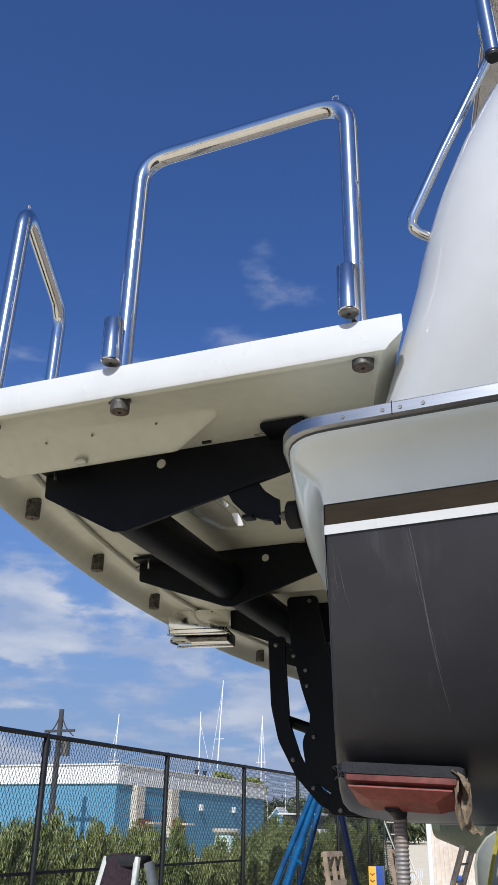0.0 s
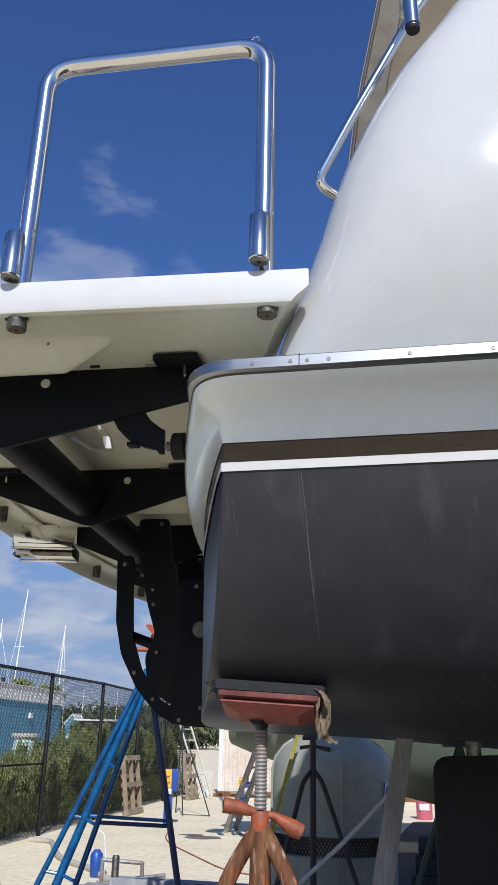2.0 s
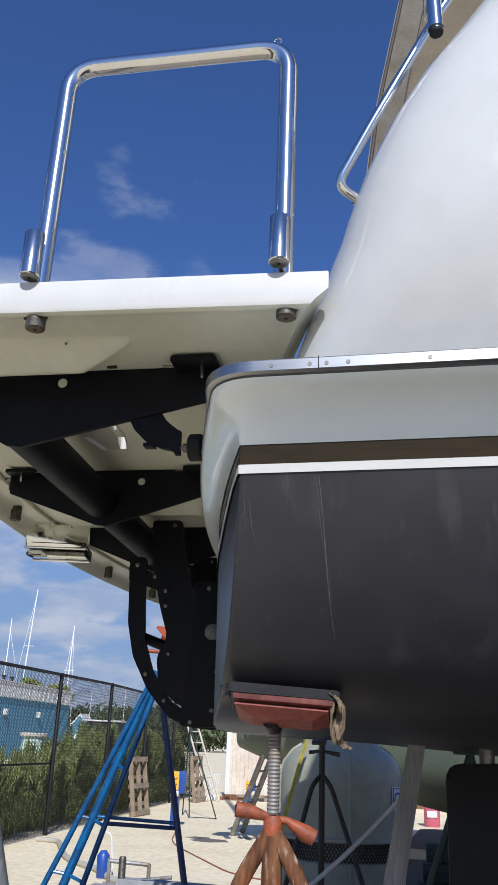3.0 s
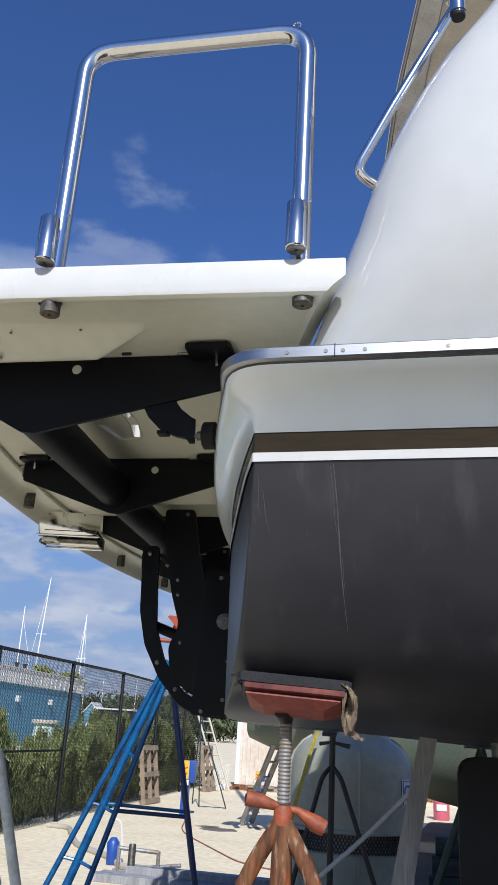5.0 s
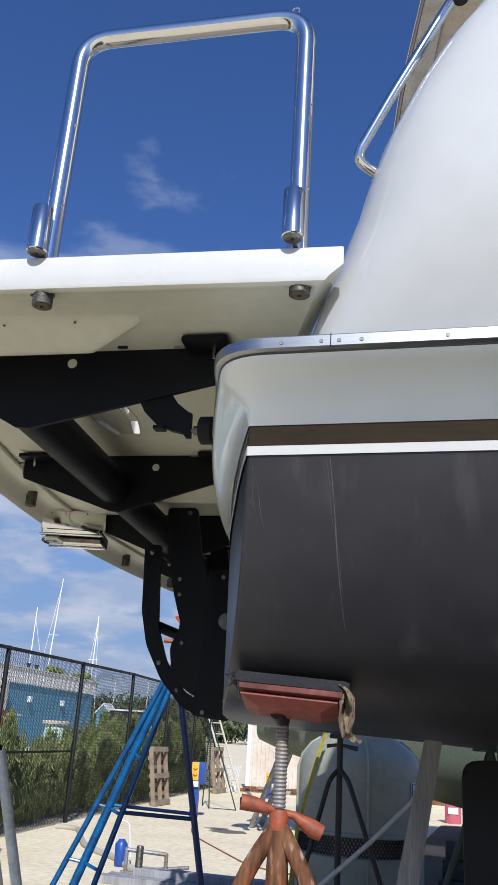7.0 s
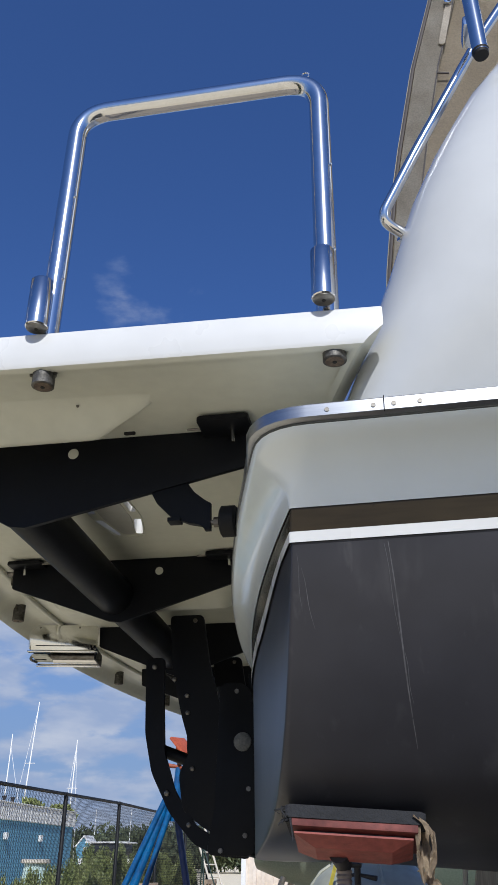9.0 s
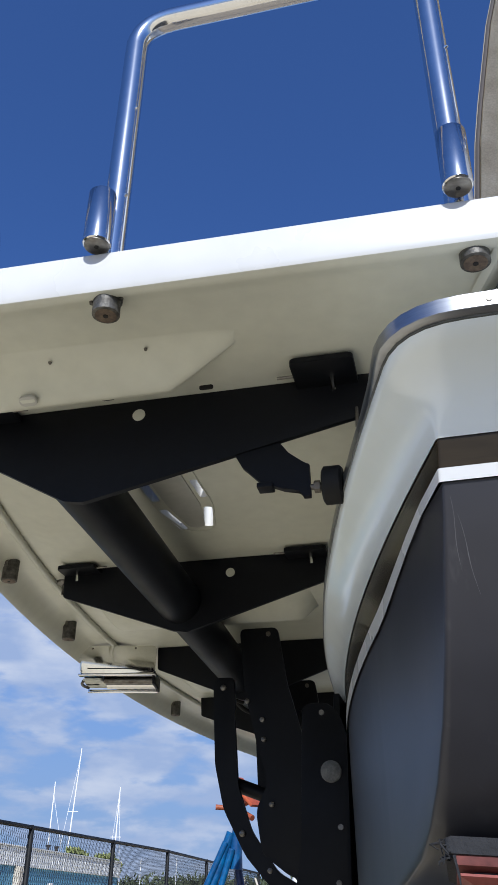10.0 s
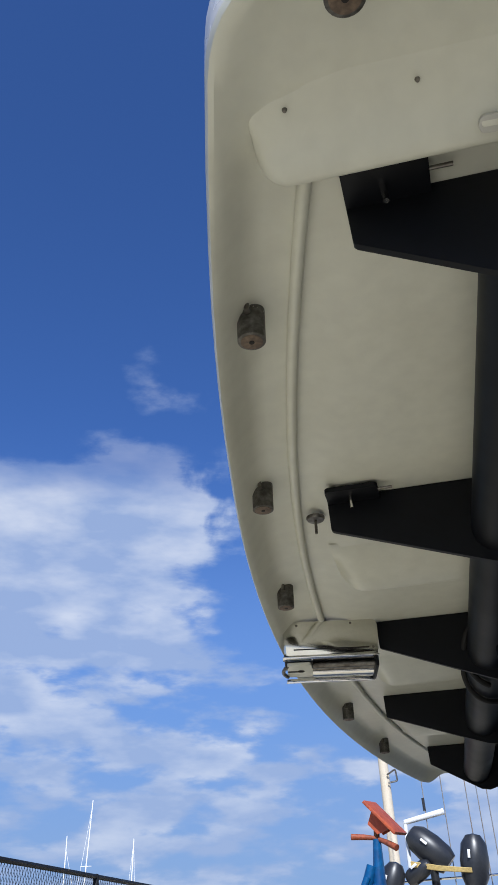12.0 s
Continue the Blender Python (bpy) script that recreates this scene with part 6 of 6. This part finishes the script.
def build_shed():
    c = Vector((0.4, 27.0, 0))
    g = thing("storage_container", c, "cream corrugated steel storage container with rusty base", "container")
    part("wall", box(c + Vector((0, 0, 1.32)), (10.9, 4.9, 2.5), bevel=0.02), SHED_WHITE, g, smooth=False)
    for k in range(48):
        part("rib", box((-4.95 + k * 0.225, 24.535, 1.32), (0.10, 0.05, 2.44), bevel=0.012), SHED_WHITE, g, smooth=False)
    part("sill", box((0.4, 24.53, 0.06), (11.0, 0.14, 0.12), bevel=0.01), RUST, g, smooth=False)
    part("corner_post", box((-5.02, 24.55, 1.32), (0.12, 0.14, 2.6), bevel=0.01), WHITE_TRIM, g, smooth=False)
    part("roof_edge", box((0.4, 24.55, 2.6), (11.0, 0.16, 0.14), bevel=0.02), WHITE_TRIM, g, smooth=False)
    rng = random.Random(31)
    for k in range(6):
        b = part("timber_plank", box((-4.6 + 0.42 * k + rng.uniform(-0.1, 0.1), 24.15 + rng.uniform(-0.15, 0.1), 0.05 + 0.07 * (k % 2)), (rng.uniform(0.6, 1.1), 0.14, 0.07), pose(0, 0, 0, 0, 0, rng.uniform(-14, 14)), 0.006), (RUST, WOOD, TIMBER)[k % 3], smooth=False)
        tagged(b, "short rusty-brown plank lying before the container", "plank", "loose planks")
    w = thing("wire_rack", (-5.5, 23.7, 0), "folded white wire rack on the ground by the fence", "rack")
    for k in range(12):
        part("wire", tube([(-5.75 + 0.05 * k, 23.7, 0.12), (-5.72 + 0.05 * k, 23.95, 0.62)], 0.008, 5), WHITE_TRIM, w)
    part("wire_frame", tube([(-5.78, 23.7, 0.12), (-5.15, 23.7, 0.12), (-5.12, 23.95, 0.62), (-5.75, 23.95, 0.62), (-5.78, 23.7, 0.12)], 0.012, 6), WHITE_TRIM, w)
    part("foot", box((-5.45, 23.68, 0.06), (0.6, 0.06, 0.12), bevel=0.01), WHITE_TRIM, w)


build_shed()


def build_green_boat():
    g = thing("sailing_boat", (1.5, 14.4, 0.2), "green-hulled boat standing ashore with outboards on its stern", "boat")
    rows = []
    n = 22
    for i in range(n + 1):
        t = i / n
        x = -2.85 + 9.0 * t
        full = math.sin(math.pi * min(1.0, t * 0.62 + 0.08)) ** 0.6
        half = 0.25 + 1.45 * full * min(1.0, t * 3 + 0.35)
        deep = 1.36 - 0.95 * min(1.0, t * 2.3) ** 0.8
        row = []
        for k in range(13):
            u = k / 12
            a = math.pi * (u - 0.5)
            row.append((x, 14.6 + half * math.sin(a), 1.62 + (deep - 1.62) * math.cos(a) ** 0.75 if abs(a) < math.pi / 2 - 1e-6 else 1.62))
        rows.append(row)
    bm = grid_surface(rows)
    part("hull", bm, GREEN_HULL, g, "dull green hull")
    deck = grid_surface([[r[0], r[-1]] for r in rows])
    part("deck", deck, MAST_WHITE, g)
    part("transom", grid_surface([rows[0][:7], rows[0][12:5:-1]]), GREEN_HULL, g)
    for x in (0.9, 3.5):
        part("keel_block", box((x, 14.6, 0.21), (0.3, 1.2, 0.42), bevel=0.02), TIMBER, g)
    part("mast", tube([(-2.775, 15.6, 1.6), (-2.81, 15.6, 3.6), (-2.89, 15.6, 7.5)], [0.085, 0.08, 0.06], 12), CREAM_MAST, g, "cream mast")
    part("mast_cleat", tube(fillet([(-2.77, 15.5, 4.02), (-2.63, 15.5, 4.10), (-2.61, 15.5, 3.92), (-2.76, 15.5, 3.90)], 0.03), 0.014, 6), STEEL_DULL, g)
    part("davit", tube([(-2.34, 12.6, 2.93), (-1.84, 12.6, 3.03)], [0.032, 0.04], 10), MAST_WHITE, g, "white davit arm")
    part("davit_post", tube([(-2.33, 12.6, 1.60), (-2.33, 12.6, 2.94)], 0.025, 8), MAST_WHITE, g)
    for x in (-2.08, -1.84, -1.55, -1.42, -1.30):
        part("stay", tube([(x + 0.04, 12.62, 1.6), (x - 0.04, 12.62, 6.0)], 0.007, 5), SCREW, g)
    part("stay_adjuster", tube([(-2.075, 12.62, 3.05), (-2.08, 12.62, 3.20)], 0.018, 8), BLACK_PLASTIC, g)
    part("pushpit", tube(fillet([(-2.6, 13.0, 1.60), (-2.6, 12.7, 2.28), (-1.2, 12.5, 2.30), (-1.2, 12.5, 1.60)], 0.08), 0.014, 8), STEEL, g)
    def blob(profile, m, seg=18):
        rws = [[m @ Vector((rx * math.cos(2 * math.pi * k / seg), ry * math.sin(2 * math.pi * k / seg), z)) for k in range(seg)] for z, rx, ry in profile]
        b = grid_surface(rws, True)
        return b
    cowl = [(-0.28, 0.01, 0.01), (-0.27, 0.12, 0.10), (-0.18, 0.16, 0.14), (0.0, 0.17, 0.15), (0.18, 0.15, 0.13), (0.27, 0.09, 0.08), (0.29, 0.01, 0.01)]
    for (x, y, z), rot, sc in (((-2.07, 12.55, 2.62), (0, -48, 0), 1.05), ((-1.56, 12.5, 2.46), (0, 5, 0), 1.0), ((-2.57, 12.5, 2.24), (0, 20, 0), 0.9), ((-2.22, 12.45, 2.36), (20, 60, 0), 0.62)):
        o = thing("outboard_motor", (x, y, z), "dark outboard motor tilted up on the boat's stern rail", "outboard motor", "outboards")
        part("cowl", blob([(a * sc, b * sc, c * sc) for a, b, c in cowl], pose(x, y, z, *rot)), BLACK_PLASTIC, o)
        part("leg", tube([(x + 0.02, y, z - 0.15), (x + 0.05, y + 0.05, 1.61)], 0.05, 10), BLACK_PLASTIC, o)
        part("badge", box(Vector((x - 0.05, y - 0.165 * sc, z + 0.06)), (0.03, 0.012, 0.09), pose(0, 0, 0, *rot), 0.002), MAST_WHITE, o)
    for k in range(4):
        pts = [(-2.3, 12.38, 2.42 + 0.015 * k), (-1.95, 12.33, 2.36 + 0.012 * k), (-1.6, 12.36, 2.33 + 0.01 * k)]
        r = part("rope", tube(pts, 0.012, 6), ROPE, g)


build_green_boat()


def build_clutter():
    # jug with a white handle
    c = Vector((-3.40, 9.6, 0))
    g = thing("plastic_jug", c, "blue plastic jug with a white looped handle", "jug")
    part("body", tube([c, c + Vector((0, 0, 0.02)), c + Vector((0, 0, 0.22)), c + Vector((0, 0, 0.25)), c + Vector((0, 0, 0.27))], [0.055, 0.062, 0.068, 0.045, 0.03], 16), BLUE_PLASTIC, g)
    part("handle", tube(fillet([c + Vector((-0.08, 0, 0.2)), c + Vector((-0.05, 0, 0.46)), c + Vector((0.07, 0, 0.44)), c + Vector((0.11, 0, 0.1))], 0.08), 0.009, 8), WHITE_TRIM, g)
    o = part("pipe_stub", tube([(-2.9, 8.7, 0), (-2.9, 8.7, 0.03), (-2.9, 8.7, 0.31), (-2.9, 8.7, 0.33)], [0.05, 0.036, 0.036, 0.030], 14), STEEL_DULL)
    tagged(o, "short grey steel pipe standing on the concrete", "pipe")
    for k, (y, z, l) in enumerate(((8.75, 0.035, 2.2), (8.55, 0.035, 2.4), (8.65, 0.105, 1.9))):
        o = part("timber_plank", box((-2.1 + 0.06 * k, y, z), (l, 0.16, 0.07), pose(0, 0, 0, 0, 0, 2 - 3 * k), 0.006), TIMBER, smooth=False)
        tagged(o, "grey weathered plank lying on the concrete", "plank", "loose planks")
    g = thing("trailer_frame", (-2.75, 8.95, 0), "grey steel pump frame with coiled fittings", "frame")
    for p, q in (((-3.15, 8.9, 0.05), (-2.6, 8.9, 0.05)), ((-3.1, 8.9, 0.05), (-3.1, 8.9, 0.28)), ((-2.7, 8.95, 0.05), (-2.7, 8.95, 0.25)), ((-3.1, 8.9, 0.26), (-2.7, 8.95, 0.24)), ((-3.0, 9.1, 0.05), (-2.5, 9.1, 0.12))):
        part("bar", tube([p, q], 0.02, 8), SCREW, g)
    o = part("crate", box((-5.05, 9.6, 0.11), (0.36, 0.30, 0.22), pose(0, 0, 0, 0, 0, 20), 0.01), WOOD, smooth=False)
    tagged(o, "small brown wooden crate by the fence", "crate")
    # drum cart far off across the yard
    c = Vector((0.34, 18.95, 0))
    g = thing("fuel_drum", c, "faded pink plastic drum with a white lid and red hose", "drum")
    part("body", tube([c, c + Vector((0, 0, 0.03)), c + Vector((0, 0, 0.42)), c + Vector((0, 0, 0.46))], [0.15, 0.16, 0.165, 0.15], 20), PINK, g)
    part("lid", tube([c + Vector((0, 0, 0.46)), c + Vector((0, 0, 0.52)), c + Vector((0, 0, 0.56))], [0.165, 0.165, 0.06], 20), WHITE_TRIM, g)
    part("label", box(c + Vector((0, -0.160, 0.24)), (0.2, 0.02, 0.12), bevel=0.004), WHITE_TRIM, g)
    part("red_hose", tube(fillet([c + Vector((0, 0, 0.55)), c + Vector((0.25, -0.1, 0.60)), c + Vector((0.8, -0.2, 0.40)), c + Vector((1.1, -0.2, 0.02))], 0.2), 0.025, 8), PINK, g)
    # dark blotches painted for the shadows cast beside the ladder
    for k, (x, y, r) in enumerate(((-3.4, 14.2, 0.22), (-3.15, 13.9, 0.35), (-2.7, 14.6, 0.18))):
        rng = random.Random(40 + k)
        out = [(r * rng.uniform(0.6, 1.1) * math.cos(a), 0.8 * r * rng.uniform(0.5, 1.1) * math.sin(a)) for a in (2 * math.pi * i / 14 for i in range(14))]
        o = part("shadow_blotch", plate(out, pose(x, y, 0.002), 0.004, 0.0), mat("shadow_dark", (0.16, 0.14, 0.12), 0.7))
        tagged(o, "dark blotch on the concrete, painted as cast shadow", "stain", kind="structure")


build_clutter()


def build_dark_block():
    # block added to stand in for the dark shaded ground beyond the tank
    g = thing("keel_block", (0.42, 9.62, 0.0), "dark block added beyond the tank, standing in for shaded ground", "keel block")
    for k, (z, w) in enumerate(((0.09, 0.98), (0.27, 0.94), (0.45, 0.90))):
        part("beam", box((0.44 + 0.02 * k, 9.62 + 0.01 * k, z), (w, 0.30, 0.172), pose(0, 0, 0, 0, 0, 2 - k), 0.012), DARK_FILL, g)


build_dark_block()
